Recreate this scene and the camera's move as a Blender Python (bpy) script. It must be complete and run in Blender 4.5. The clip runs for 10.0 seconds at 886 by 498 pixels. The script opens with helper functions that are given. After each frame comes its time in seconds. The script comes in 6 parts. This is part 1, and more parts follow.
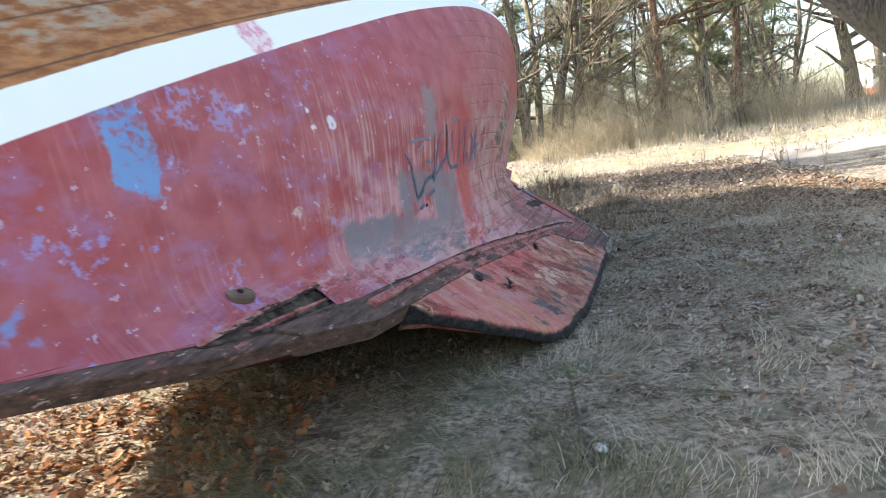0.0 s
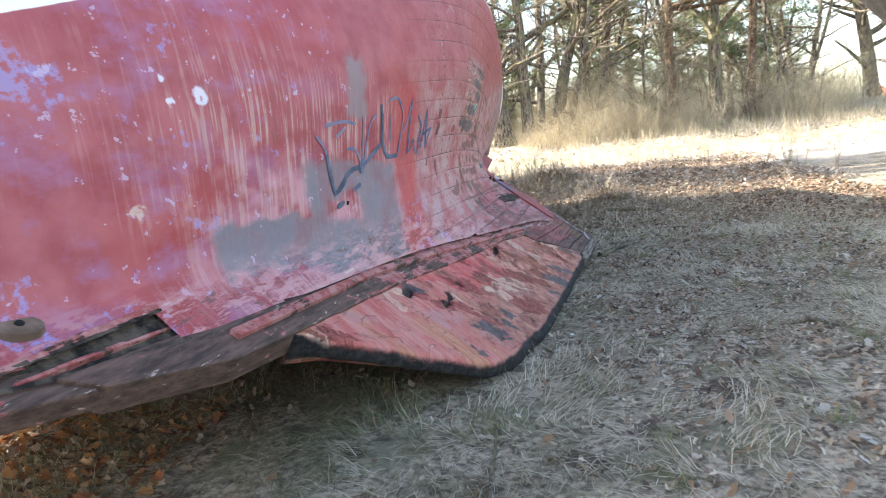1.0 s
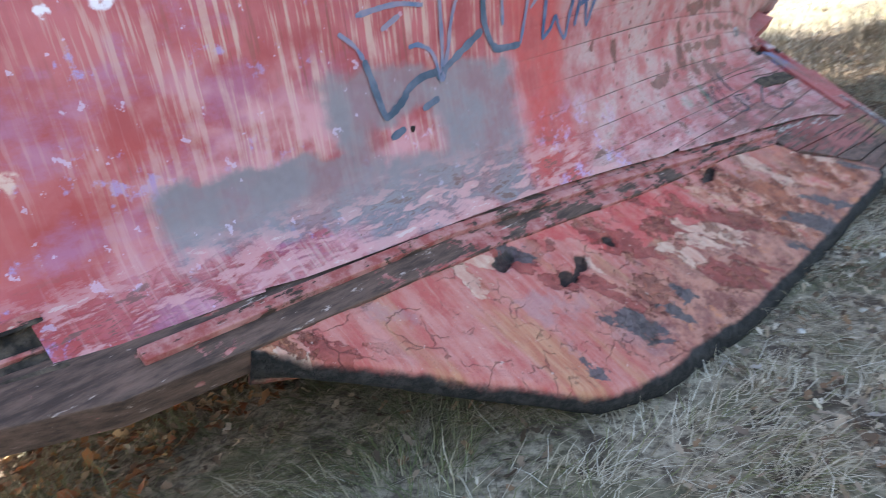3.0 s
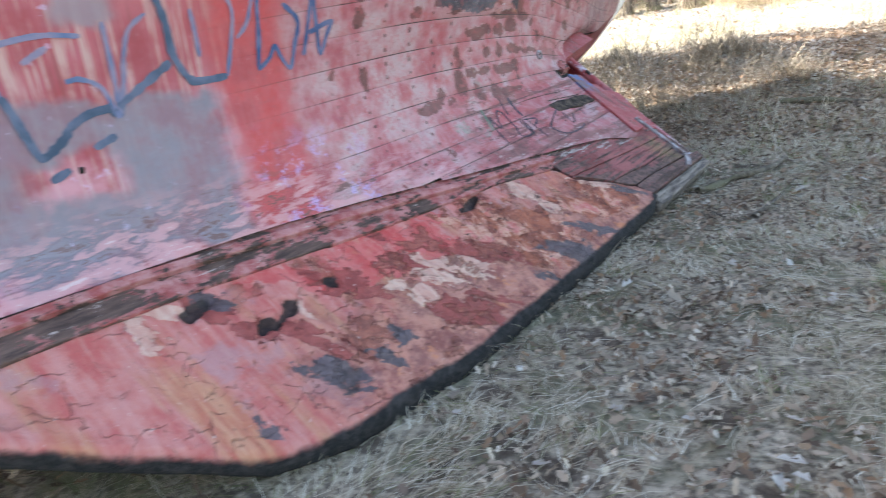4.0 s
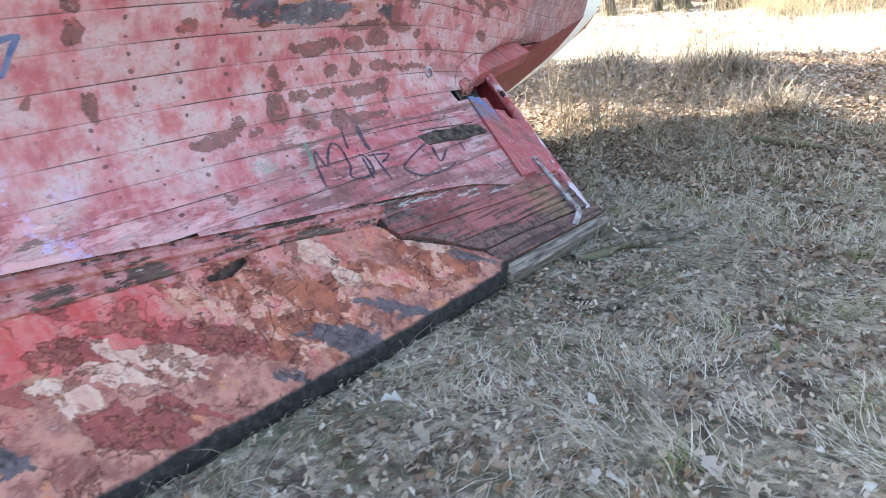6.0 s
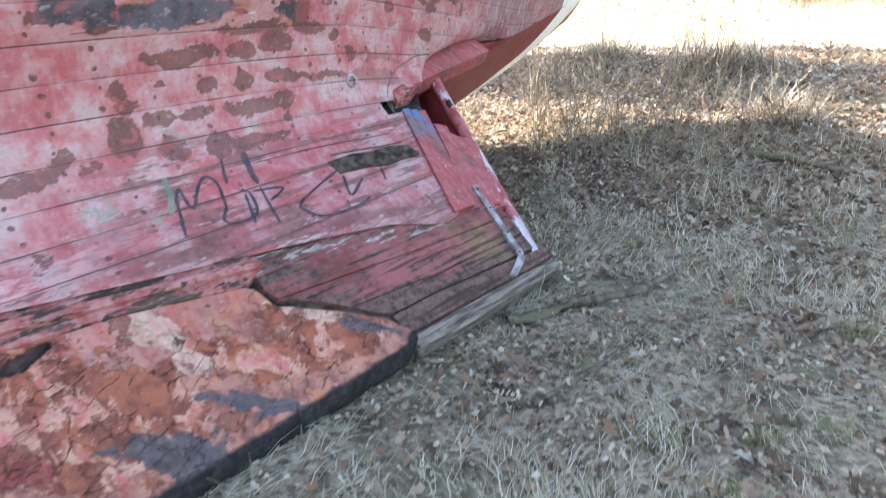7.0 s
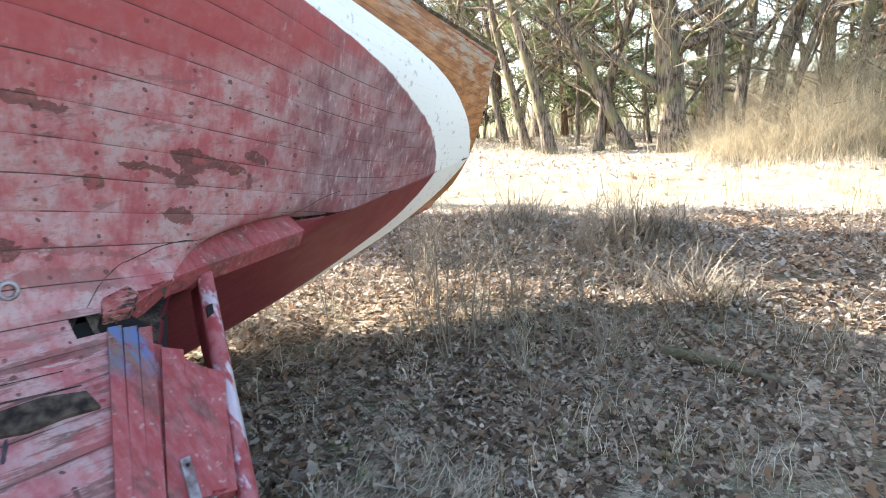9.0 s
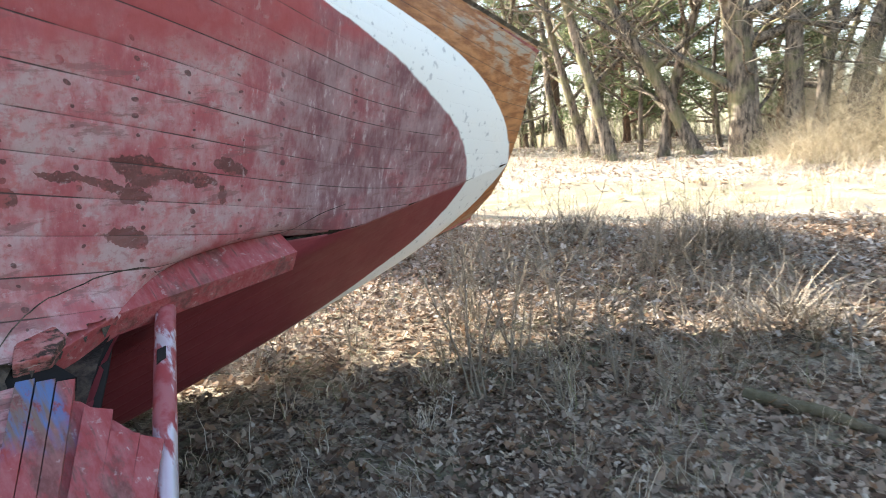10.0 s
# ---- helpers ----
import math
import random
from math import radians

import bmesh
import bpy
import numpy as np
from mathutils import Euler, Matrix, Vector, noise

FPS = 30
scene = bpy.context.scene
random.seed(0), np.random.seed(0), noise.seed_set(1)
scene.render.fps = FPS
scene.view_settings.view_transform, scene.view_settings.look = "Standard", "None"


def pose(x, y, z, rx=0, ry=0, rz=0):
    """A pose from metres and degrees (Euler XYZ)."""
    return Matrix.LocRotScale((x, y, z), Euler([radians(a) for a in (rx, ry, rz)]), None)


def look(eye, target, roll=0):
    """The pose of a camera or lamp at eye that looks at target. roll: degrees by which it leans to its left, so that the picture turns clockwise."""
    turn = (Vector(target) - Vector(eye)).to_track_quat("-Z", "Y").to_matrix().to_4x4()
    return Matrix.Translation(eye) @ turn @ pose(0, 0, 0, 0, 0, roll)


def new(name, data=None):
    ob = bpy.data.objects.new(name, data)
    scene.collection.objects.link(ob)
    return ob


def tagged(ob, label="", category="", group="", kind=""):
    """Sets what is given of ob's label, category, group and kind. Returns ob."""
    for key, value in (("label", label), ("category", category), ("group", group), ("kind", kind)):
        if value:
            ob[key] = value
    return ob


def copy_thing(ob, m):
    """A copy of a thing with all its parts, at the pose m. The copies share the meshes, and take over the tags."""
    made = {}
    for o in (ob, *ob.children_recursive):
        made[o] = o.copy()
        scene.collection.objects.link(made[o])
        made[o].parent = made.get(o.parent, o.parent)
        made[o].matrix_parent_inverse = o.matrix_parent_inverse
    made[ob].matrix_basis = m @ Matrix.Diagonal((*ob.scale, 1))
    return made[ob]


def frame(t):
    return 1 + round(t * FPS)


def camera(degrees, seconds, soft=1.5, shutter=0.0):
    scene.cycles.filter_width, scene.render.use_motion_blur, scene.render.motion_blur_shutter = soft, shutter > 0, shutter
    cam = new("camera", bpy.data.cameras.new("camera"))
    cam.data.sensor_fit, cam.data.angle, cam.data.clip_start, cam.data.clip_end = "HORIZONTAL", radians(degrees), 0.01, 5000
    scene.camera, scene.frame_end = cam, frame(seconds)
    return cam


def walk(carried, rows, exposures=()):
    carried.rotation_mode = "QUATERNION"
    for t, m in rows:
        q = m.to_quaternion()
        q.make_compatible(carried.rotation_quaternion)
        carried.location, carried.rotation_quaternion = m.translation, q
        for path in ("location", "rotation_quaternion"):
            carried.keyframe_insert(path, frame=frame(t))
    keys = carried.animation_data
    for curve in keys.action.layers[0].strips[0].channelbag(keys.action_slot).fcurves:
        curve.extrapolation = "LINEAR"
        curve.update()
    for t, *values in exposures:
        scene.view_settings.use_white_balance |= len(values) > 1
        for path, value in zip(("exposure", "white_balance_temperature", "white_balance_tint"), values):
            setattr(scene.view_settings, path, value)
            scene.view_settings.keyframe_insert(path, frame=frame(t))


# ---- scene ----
# ---------------------------------------------------------------- camera
cam = camera(69.7, 10.0, soft=0.9, shutter=0.3)
PATH = [
    (0, (0.052, -0.073, 1.42), (0.024, 1.91, 1.157), -8.6),
    (0.5, (0.234, 0.339, 1.467), (0.267, 2.313, 1.153), -4.8),
    (1, (0.548, 0.764, 1.425), (0.5, 2.737, 1.103), -5.9),
    (1.5, (0.683, 1.167, 1.401), (0.451, 3.131, 1.102), -4.4),
    (2, (0.887, 1.547, 1.422), (0.718, 3.504, 1.047), -2.9),
    (2.2, (1.015, 1.715, 1.39), (0.828, 3.673, 1.025), -3.5),
    (3.3, (1.395, 2.481, 1.436), (0.317, 4.037, 0.79), -11.8),
    (3.5, (1.57, 2.586, 1.433), (0.615, 4.221, 0.788), -10.5),
    (4, (1.993, 2.81, 1.399), (1.283, 4.573, 0.776), -9.2),
    (4.5, (2.268, 3.119, 1.448), (1.791, 4.926, 0.737), -7.2),
    (5, (2.621, 3.377, 1.471), (1.983, 5.146, 0.789), -8.7),
    (5.5, (2.819, 3.639, 1.476), (1.949, 5.316, 0.819), -9.9),
    (5.7, (2.861, 3.799, 1.486), (2.067, 5.51, 0.821), -4.1),
    (6.8, (3.104, 4.855, 1.634), (2.277, 6.489, 0.831), -5.5),
    (7, (3.071, 5.035, 1.633), (2.26, 6.697, 0.873), -3.0),
    (7.5, (3.135, 5.433, 1.657), (2.325, 7.154, 1.04), -3.0),
    (8, (3.257, 5.907, 1.649), (2.341, 7.596, 1.093), -3.5),
    (8.5, (3.258, 6.308, 1.666), (2.329, 8.037, 1.283), -0.8),
    (9, (3.426, 6.771, 1.664), (2.656, 8.585, 1.322), -2.2),
    (9.5, (3.42, 7.119, 1.657), (2.617, 8.922, 1.334), -3.2),
    (10, (3.347, 7.511, 1.59), (2.398, 9.247, 1.296), -3.7),
]
EXPOSURES = [(0.0, 2.10, 7000, 8), (0.5, 2.38, 7000, 8), (2.0, 2.6, 7000, 8), (3.5, 2.7, 7000, 8), (5.5, 2.98, 7000, 8), (8.0, 3.05, 7000, 8), (8.5, 2.84, 7000, 8), (9.2, 2.5, 7000, 8), (10.0, 2.34, 7000, 8)]
walk(cam, [(t, look(eye, target, roll)) for t, eye, target, roll in PATH], EXPOSURES)

# ---------------------------------------------------------------- light
SUN_FROM = Vector((-1.0, 0.12, 0.0)).normalized()      # where the sun stands, seen from above
SUN_HEIGHT = radians(27)
world = bpy.data.worlds.new("sky")
scene.world = world
world.use_nodes = True
wt = world.node_tree
sky = wt.nodes.new("ShaderNodeTexSky")
sky.sky_type = "NISHITA"
sky.sun_disc = False
sky.sun_elevation = SUN_HEIGHT
sky.sun_rotation = math.atan2(SUN_FROM.x, SUN_FROM.y)
sky.air_density, sky.dust_density = 1.0, 2.0
wt.nodes["Background"].inputs[1].default_value = 0.14
wt.links.new(sky.outputs[0], wt.nodes["Background"].inputs[0])
sun = new("sun", bpy.data.lights.new("sun", "SUN"))
sun.data.energy, sun.data.angle, sun.data.color = 5.0, radians(0.6), (1.0, 0.955, 0.89)
to_sun = Vector((SUN_FROM.x * math.cos(SUN_HEIGHT), SUN_FROM.y * math.cos(SUN_HEIGHT), math.sin(SUN_HEIGHT)))
sun.matrix_world = look(to_sun * 60, (0, 0, 0))


# ---------------------------------------------------------------- material tools
class Nodes:
    """A short way to write node trees."""

    def __init__(self, name, rough=0.8, metal=0.0):
        self.mat = bpy.data.materials.new(name)
        self.mat.use_nodes = True
        self.t = self.mat.node_tree
        self.b = self.t.nodes["Principled BSDF"]
        self.b.inputs["Roughness"].default_value = rough
        self.b.inputs["Metallic"].default_value = metal
        self.b.inputs["Specular IOR Level"].default_value = 0.35
        self.co = self.t.nodes.new("ShaderNodeTexCoord").outputs["Object"]

    def put(self, socket, v):
        if isinstance(v, bpy.types.NodeSocket):
            self.t.links.new(v, socket)
        elif isinstance(v, (tuple, list)) and len(v) == 3 and socket.type == "RGBA":
            socket.default_value = (*v, 1)
        else:
            socket.default_value = v

    def math(self, op, x, y=0.0, z=0.0):
        q = self.t.nodes.new("ShaderNodeMath")
        q.operation = op
        for i, v in enumerate((x, y, z)):
            self.put(q.inputs[i], v)
        return q.outputs[0]

    def add(self, x, y): return self.math("ADD", x, y)
    def sub(self, x, y): return self.math("SUBTRACT", x, y)
    def mul(self, x, y): return self.math("MULTIPLY", x, y)
    def top(self, x, y): return self.math("MAXIMUM", x, y)

    def scaled(self, k, shift=(0, 0, 0), turn=(0, 0, 0), vec=None):
        q = self.t.nodes.new("ShaderNodeMapping")
        self.put(q.inputs["Vector"], vec or self.co)
        q.inputs["Scale"].default_value = k
        q.inputs["Location"].default_value = shift
        q.inputs["Rotation"].default_value = turn
        return q.outputs[0]

    def noise(self, scale, vec=None, detail=4.0, rough=0.55, warp=0.0):
        q = self.t.nodes.new("ShaderNodeTexNoise")
        self.put(q.inputs["Vector"], vec or self.co)
        q.inputs["Scale"].default_value, q.inputs["Detail"].default_value = scale, detail
        q.inputs["Roughness"].default_value, q.inputs["Distortion"].default_value = rough, warp
        return q.outputs["Fac"]

    def warped(self, amount, scale, vec=None):
        """The place, pushed about by noise."""
        q = self.t.nodes.new("ShaderNodeTexNoise")
        self.put(q.inputs["Vector"], vec or self.co)
        q.inputs["Scale"].default_value, q.inputs["Detail"].default_value = scale, 5.0
        r = self.t.nodes.new("ShaderNodeVectorMath")
        r.operation = "MULTIPLY_ADD"
        self.put(r.inputs[0], q.outputs["Color"])
        r.inputs[1].default_value = (amount, amount, amount)
        self.put(r.inputs[2], vec or self.co)
        return r.outputs[0]

    def cells(self, scale, vec=None, out="Distance"):
        q = self.t.nodes.new("ShaderNodeTexVoronoi")
        self.put(q.inputs["Vector"], vec or self.co)
        q.inputs["Scale"].default_value = scale
        return q.outputs[out]

    def step(self, x, lo, hi):
        """0 below lo, 1 above hi, smooth between; falls where lo is above hi."""
        q = self.t.nodes.new("ShaderNodeMapRange")
        q.interpolation_type = "SMOOTHSTEP"
        a, b, c, d = (lo, hi, 0.0, 1.0) if lo < hi else (hi, lo, 1.0, 0.0)
        self.put(q.inputs["Value"], x)
        for k, v in zip(("From Min", "From Max", "To Min", "To Max"), (a, b, c, d)):
            q.inputs[k].default_value = v
        return q.outputs[0]

    def mix(self, f, x, y):
        q = self.t.nodes.new("ShaderNodeMix")
        q.data_type = "RGBA"
        self.put(q.inputs["Factor"], f)
        self.put(q.inputs[6], x)
        self.put(q.inputs[7], y)
        return q.outputs[2]

    def xyz(self, vec=None):
        q = self.t.nodes.new("ShaderNodeSeparateXYZ")
        self.put(q.inputs[0], vec or self.co)
        return q.outputs

    def island(self):
        return self.t.nodes.new("ShaderNodeNewGeometry").outputs["Random Per Island"]

    def each(self):
        return self.t.nodes.new("ShaderNodeObjectInfo").outputs["Random"]

    def done(self, colour, rough=None, bump=None, depth=0.004, strength=1.0):
        self.put(self.b.inputs["Base Color"], colour)
        if rough is not None:
            self.put(self.b.inputs["Roughness"], rough)
        if bump is not None:
            q = self.t.nodes.new("ShaderNodeBump")
            q.inputs["Distance"].default_value, q.inputs["Strength"].default_value = depth, strength
            self.put(q.inputs["Height"], bump)
            self.t.links.new(q.outputs[0], self.b.inputs["Normal"])
        return self.mat

    def attr(self, name):
        q = self.t.nodes.new("ShaderNodeAttribute")
        q.attribute_name = name
        return q.outputs["Fac"]

    def flat(self, x, y, amount=0.0, scale=8.0, fine=0.0):
        """Two lengths as one place, its edges roughened by noise."""
        q = self.t.nodes.new("ShaderNodeCombineXYZ")
        self.put(q.inputs[0], x)
        self.put(q.inputs[1], y)
        r = self.warped(amount, scale, q.outputs[0]) if amount else q.outputs[0]
        return self.warped(fine, scale * 4.5, r) if fine else r

    def blots(self, vec, items, shift=0.0):
        """How far a place lies from the nearest of some round marks, 1 at their edge."""
        near = None
        for cx, cy, rx, ry in items:
            q = self.t.nodes.new("ShaderNodeVectorMath")
            q.operation = "MULTIPLY_ADD"
            self.put(q.inputs[0], vec)
            q.inputs[1].default_value = (1 / rx, 1 / ry, 0)
            q.inputs[2].default_value = (-(cx + shift) / rx, -(cy + shift) / ry, 0)
            r = self.t.nodes.new("ShaderNodeVectorMath")
            r.operation = "LENGTH"
            self.put(r.inputs[0], q.outputs[0])
            near = r.outputs["Value"] if near is None else self.math("MINIMUM", near, r.outputs["Value"])
        return near

    def cracks(self, scale, vec=None):
        q = self.t.nodes.new("ShaderNodeTexVoronoi")
        q.feature = "DISTANCE_TO_EDGE"
        self.put(q.inputs["Vector"], vec or self.co)
        q.inputs["Scale"].default_value = scale
        return q.outputs["Distance"]

    def both(self, *fs):
        r = fs[0]
        for f in fs[1:]:
            r = self.mul(r, f)
        return r

    def span(self, x, lo, hi, soft):
        return self.mul(self.step(x, lo - soft, lo + soft), self.step(x, hi + soft, hi - soft))


# Marks on the hull: along the boat, down the skin from the waterline, and half their length and height.
SLATE_MARKS = ((-4.07, -1.035, 0.27, 0.05), (-4.40, -1.18, 0.46, 0.055), (-4.46, -1.345, 0.38, 0.065), (-3.76, -1.35, 0.11, 0.055), (-4.25, -0.93, 0.42, 0.04), (-4.9, -1.30, 0.2, 0.05), (-4.05, -0.80, 0.35, 0.05))
PRIMER_ROWS = (
    (-4.43, -1.53, 0.21, 0.045), (-4.08, -1.54, 0.10, 0.05), (-3.86, -1.505, 0.12, 0.06), (-4.0, -1.435, 0.22, 0.03), (-3.62, -1.425, 0.13, 0.035), (-4.31, -1.69, 0.06, 0.033),
    (-4.10, -1.685, 0.057, 0.04), (-3.85, -1.68, 0.13, 0.038), (-3.54, -1.684, 0.23, 0.026), (-4.07, -1.815, 0.19, 0.047), (-3.87, -1.80, 0.085, 0.05), (-4.75, -1.65, 0.05, 0.04),
    (-4.72, -1.72, 0.06, 0.035), (-4.55, -1.64, 0.026, 0.02), (-4.58, -1.797, 0.08, 0.038), (-4.39, -1.805, 0.105, 0.033), (-4.77, -1.84, 0.085, 0.09), (-4.57, -1.94, 0.08, 0.06),
    (-4.33, -1.97, 0.08, 0.065), (-4.09, -1.985, 0.21, 0.034), (-3.87, -1.90, 0.03, 0.025), (-5.19, -1.90, 0.16, 0.035), (-4.93, -1.92, 0.06, 0.03),
)
PRIMER_SPOTS = (
    (-2.47, -1.06, 0.085, 0.06), (-2.66, -1.135, 0.16, 0.016), (-2.35, -1.045, 0.2, 0.03), (-2.05, -0.955, 0.07, 0.026), (-2.95, -1.258, 0.035, 0.036), (-2.48, -1.166, 0.06, 0.028),
    (-2.08, -1.09, 0.022, 0.045), (-2.54, -1.35, 0.075, 0.032), (-3.45, -1.0, 0.045, 0.028), (-3.2, -0.965, 0.15, 0.02), (-3.43, -1.10, 0.035, 0.028), (-3.47, -1.265, 0.05, 0.032),
    (-3.44, -1.457, 0.032, 0.03), (-3.31, -1.564, 0.036, 0.035), (-5.74, -1.16, 0.04, 0.04), (-5.74, -1.28, 0.038, 0.042), (-5.73, -1.59, 0.034, 0.055), (-5.235, -1.35, 0.045, 0.032),
    (-5.97, -1.487, 0.024, 0.022), (-5.02, -1.32, 0.04, 0.02), (-5.03, -1.86, 0.035, 0.035), (-5.25, -2.20, 0.024, 0.03),
)


def hull_paint():
    m = Nodes("hull_paint", 0.5)
    x0, y0, z = m.xyz()
    big, mid, fine = m.noise(1.1, detail=3), m.noise(5.0, detail=6), m.noise(24.0, detail=6)
    wob = m.mul(m.sub(m.noise(7.0, m.scaled((1, 1, 1), (3.1, 0, 0)), detail=5), 0.5), 1.0)
    wob2 = m.mul(m.sub(m.noise(6.0, m.scaled((1, 1, 1), (0, 7.7, 2.0)), detail=5), 0.5), 1.0)
    s = m.add(x0, m.mul(wob, 0.22))
    w = m.sub(m.mul(wob2, 0.22), y0)
    across, foot = m.attr("across"), m.attr("foot")
    edge = m.math("ABSOLUTE", m.sub(across, 0.5))          # 0 in a plank's middle, 0.5 at its seams
    # grain of scrubbing: thin marks across the planks
    rub = m.noise(1.0, m.scaled((48, 2.2, 2.2), turn=(0, 0, 0.16)), detail=3, rough=0.6)
    rub2 = m.noise(1.0, m.scaled((26, 9, 9), turn=(0, 0, 0.6)), detail=4, rough=0.7)

    red = m.mix(m.step(mid, 0.3, 0.7), (0.285, 0.050, 0.060), (0.38, 0.100, 0.115))
    red = m.mix(m.mul(m.step(big, 0.45, 0.65), 0.45), red, (0.36, 0.045, 0.040))
    # forward: bluish bloom on the red
    fore = m.step(s, -6.9, -8.2)
    col = m.mix(m.both(fore, m.step(m.noise(3.2, m.scaled((1, 1.6, 1.6), (5, 1, 0)), detail=6, rough=0.65), 0.46, 0.66), 0.75), red, (0.32, 0.12, 0.22))
    col = m.mix(m.both(fore, m.step(m.add(m.mul(m.noise(4.4, detail=7, rough=0.7), 0.75), m.mul(fine, 0.25)), 0.58, 0.64), 0.85), col, (0.27, 0.22, 0.46))
    scuff = m.both(m.step(s, -6.7, -7.4), m.step(rub, 0.53, 0.64), m.step(m.noise(2.0, m.scaled((1, 1, 1), (0, 4, 4)), detail=4), 0.42, 0.60), 0.32)
    col = m.mix(scuff, col, (0.43, 0.20, 0.225))
    nick = m.both(fore, m.step(rub2, 0.30, 0.24), 0.6)
    col = m.mix(nick, col, (0.17, 0.045, 0.05))
    # chalky wear amidships and aft
    aft = m.step(s, -6.55, -6.0)
    midship = m.span(s, -8.3, -6.5, 0.5)
    low = m.step(w, 1.15, 0.75)
    chalk = m.mix(m.step(mid, 0.35, 0.66), (0.40, 0.155, 0.17), (0.39, 0.275, 0.275))
    chalk = m.mix(m.mul(m.step(fine, 0.5, 0.75), 0.6), chalk, (0.50, 0.13, 0.14))
    worn = m.step(m.add(m.mul(mid, 0.55), m.mul(rub2, 0.45)), 0.36, 0.56)
    col = m.mix(m.both(aft, m.step(w, 1.35, 0.95), m.add(m.mul(worn, 0.75), 0.2)), col, chalk)
    # scraped lines amidships
    col = m.mix(m.both(midship, low, m.step(rub, 0.50, 0.60), m.step(mid, 0.30, 0.60), 0.85), col, (0.44, 0.29, 0.255))
    col = m.mix(m.both(midship, low, m.step(rub, 0.42, 0.35), m.step(m.noise(2.4), 0.40, 0.6), 0.7), col, (0.19, 0.062, 0.055))
    col = m.mix(m.both(midship, m.step(w, 0.75, 0.45), m.step(mid, 0.40, 0.66), 0.8), col, (0.50, 0.26, 0.30))
    # grey primer
    grey = m.top(m.both(m.span(s, -7.6, -6.66, 0.05), m.span(w, 0.08, 0.60, 0.03)), m.both(m.span(s, -8.25, -7.2, 0.04), m.span(w, 0.13, 0.33, 0.02)))
    hole = m.both(m.span(s, -7.42, -7.12, 0.08), m.span(w, 0.30, 0.44, 0.03))
    grey = m.both(grey, m.sub(1.0, hole), m.add(0.68, m.mul(m.step(m.add(m.mul(mid, 0.8), m.mul(fine, 0.2)), 0.36, 0.60), 0.28)))
    col = m.mix(grey, col, m.mix(fine, (0.145, 0.128, 0.155), (0.215, 0.198, 0.228)))
    streak = m.both(m.span(s, -7.18, -7.02, 0.05), m.span(w, 0.85, 1.15, 0.03))
    col = m.mix(m.mul(streak, 0.8), col, (0.22, 0.18, 0.2))
    # the bright red band
    band = m.both(m.span(s, -6.60, -6.28, 0.07), m.step(w, 1.12, 1.0), m.add(0.45, m.mul(m.step(mid, 0.38, 0.55), 0.55)))
    col = m.mix(band, col, m.mix(fine, (0.385, 0.036, 0.040), (0.44, 0.09, 0.09)))
    # lavender flakes low amidships
    lav = m.both(m.span(s, -6.6, -5.9, 0.15), m.step(foot, 0.50, 0.15), m.step(m.add(m.mul(m.noise(7.0, detail=4), 0.5), m.mul(m.noise(26.0, detail=6, rough=0.7), 0.5)), 0.52, 0.58))
    col = m.mix(m.mul(lav, 0.75), col, (0.42, 0.32, 0.56))
    # dark bared planks with rust, and their brown border
    girth = m.attr("girth")
    on_skin = m.flat(x0, girth, 0.10, 8.0, 0.05)
    on_skin = m.scaled((1, 1, 1), (-0.075, -0.075, 0), vec=on_skin)
    bare = m.both(m.span(s, -5.0, -3.70, 0.03), m.span(girth, -1.43, -0.72, 0.03))
    slate = m.step(m.add(m.blots(on_skin, SLATE_MARKS), m.mul(m.sub(m.noise(5.0, m.scaled((1, 4, 4)), detail=6), 0.5), 0.9)), 1.02, 0.94)
    rust = m.mix(m.step(m.noise(5.0, m.scaled((0.6, 3, 3)), detail=7), 0.50, 0.64), (0.38, 0.19, 0.19), (0.29, 0.105, 0.06))
    rust = m.mix(m.step(m.noise(7.0, m.scaled((0.5, 3.5, 3.5), (5, 2, 1)), detail=5), 0.56, 0.62), rust, (0.12, 0.045, 0.038))
    rust = m.mix(m.step(m.noise(6.0, m.scaled((0.5, 3, 3), (1, 8, 1)), detail=6), 0.60, 0.66), rust, (0.46, 0.38, 0.38))
    col = m.mix(bare, col, m.mix(slate, rust, m.mix(m.step(mid, 0.35, 0.65), (0.035, 0.033, 0.042), (0.105, 0.10, 0.12))))
    frame_ = m.both(m.span(s, -3.71, -3.62, 0.02), m.span(girth, -1.45, -0.7, 0.03))
    col = m.mix(m.mul(frame_, 0.9), col, (0.15, 0.045, 0.038))
    # brown primer, brushed on along the seams and over the fastenings
    blot = m.step(m.add(m.math("MINIMUM", m.blots(on_skin, PRIMER_ROWS), m.mul(m.blots(on_skin, PRIMER_SPOTS), 0.84)), m.mul(m.sub(fine, 0.5), 0.35)), 1.03, 0.93)
    blot = m.mul(blot, m.sub(1.0, m.mul(bare, slate)))
    col = m.mix(m.mul(blot, 0.93), col, m.mix(m.step(mid, 0.3, 0.7), (0.095, 0.034, 0.031), (0.165, 0.068, 0.060)))
    maroon = m.step(m.blots(on_skin, ((-3.08, -1.69, 0.25, 0.055), (-3.0, -1.57, 0.3, 0.025), (-4.15, -2.05, 0.3, 0.03))), 1.1, 0.8)
    col = m.mix(m.mul(maroon, 0.6), col, (0.19, 0.06, 0.058))
    green = m.both(m.step(m.blots(on_skin, ((-4.98, -2.12, 0.10, 0.045), (-4.55, -1.88, 0.05, 0.03), (-4.8, -2.22, 0.12, 0.03))), 1.05, 0.8), m.step(fine, 0.42, 0.56))
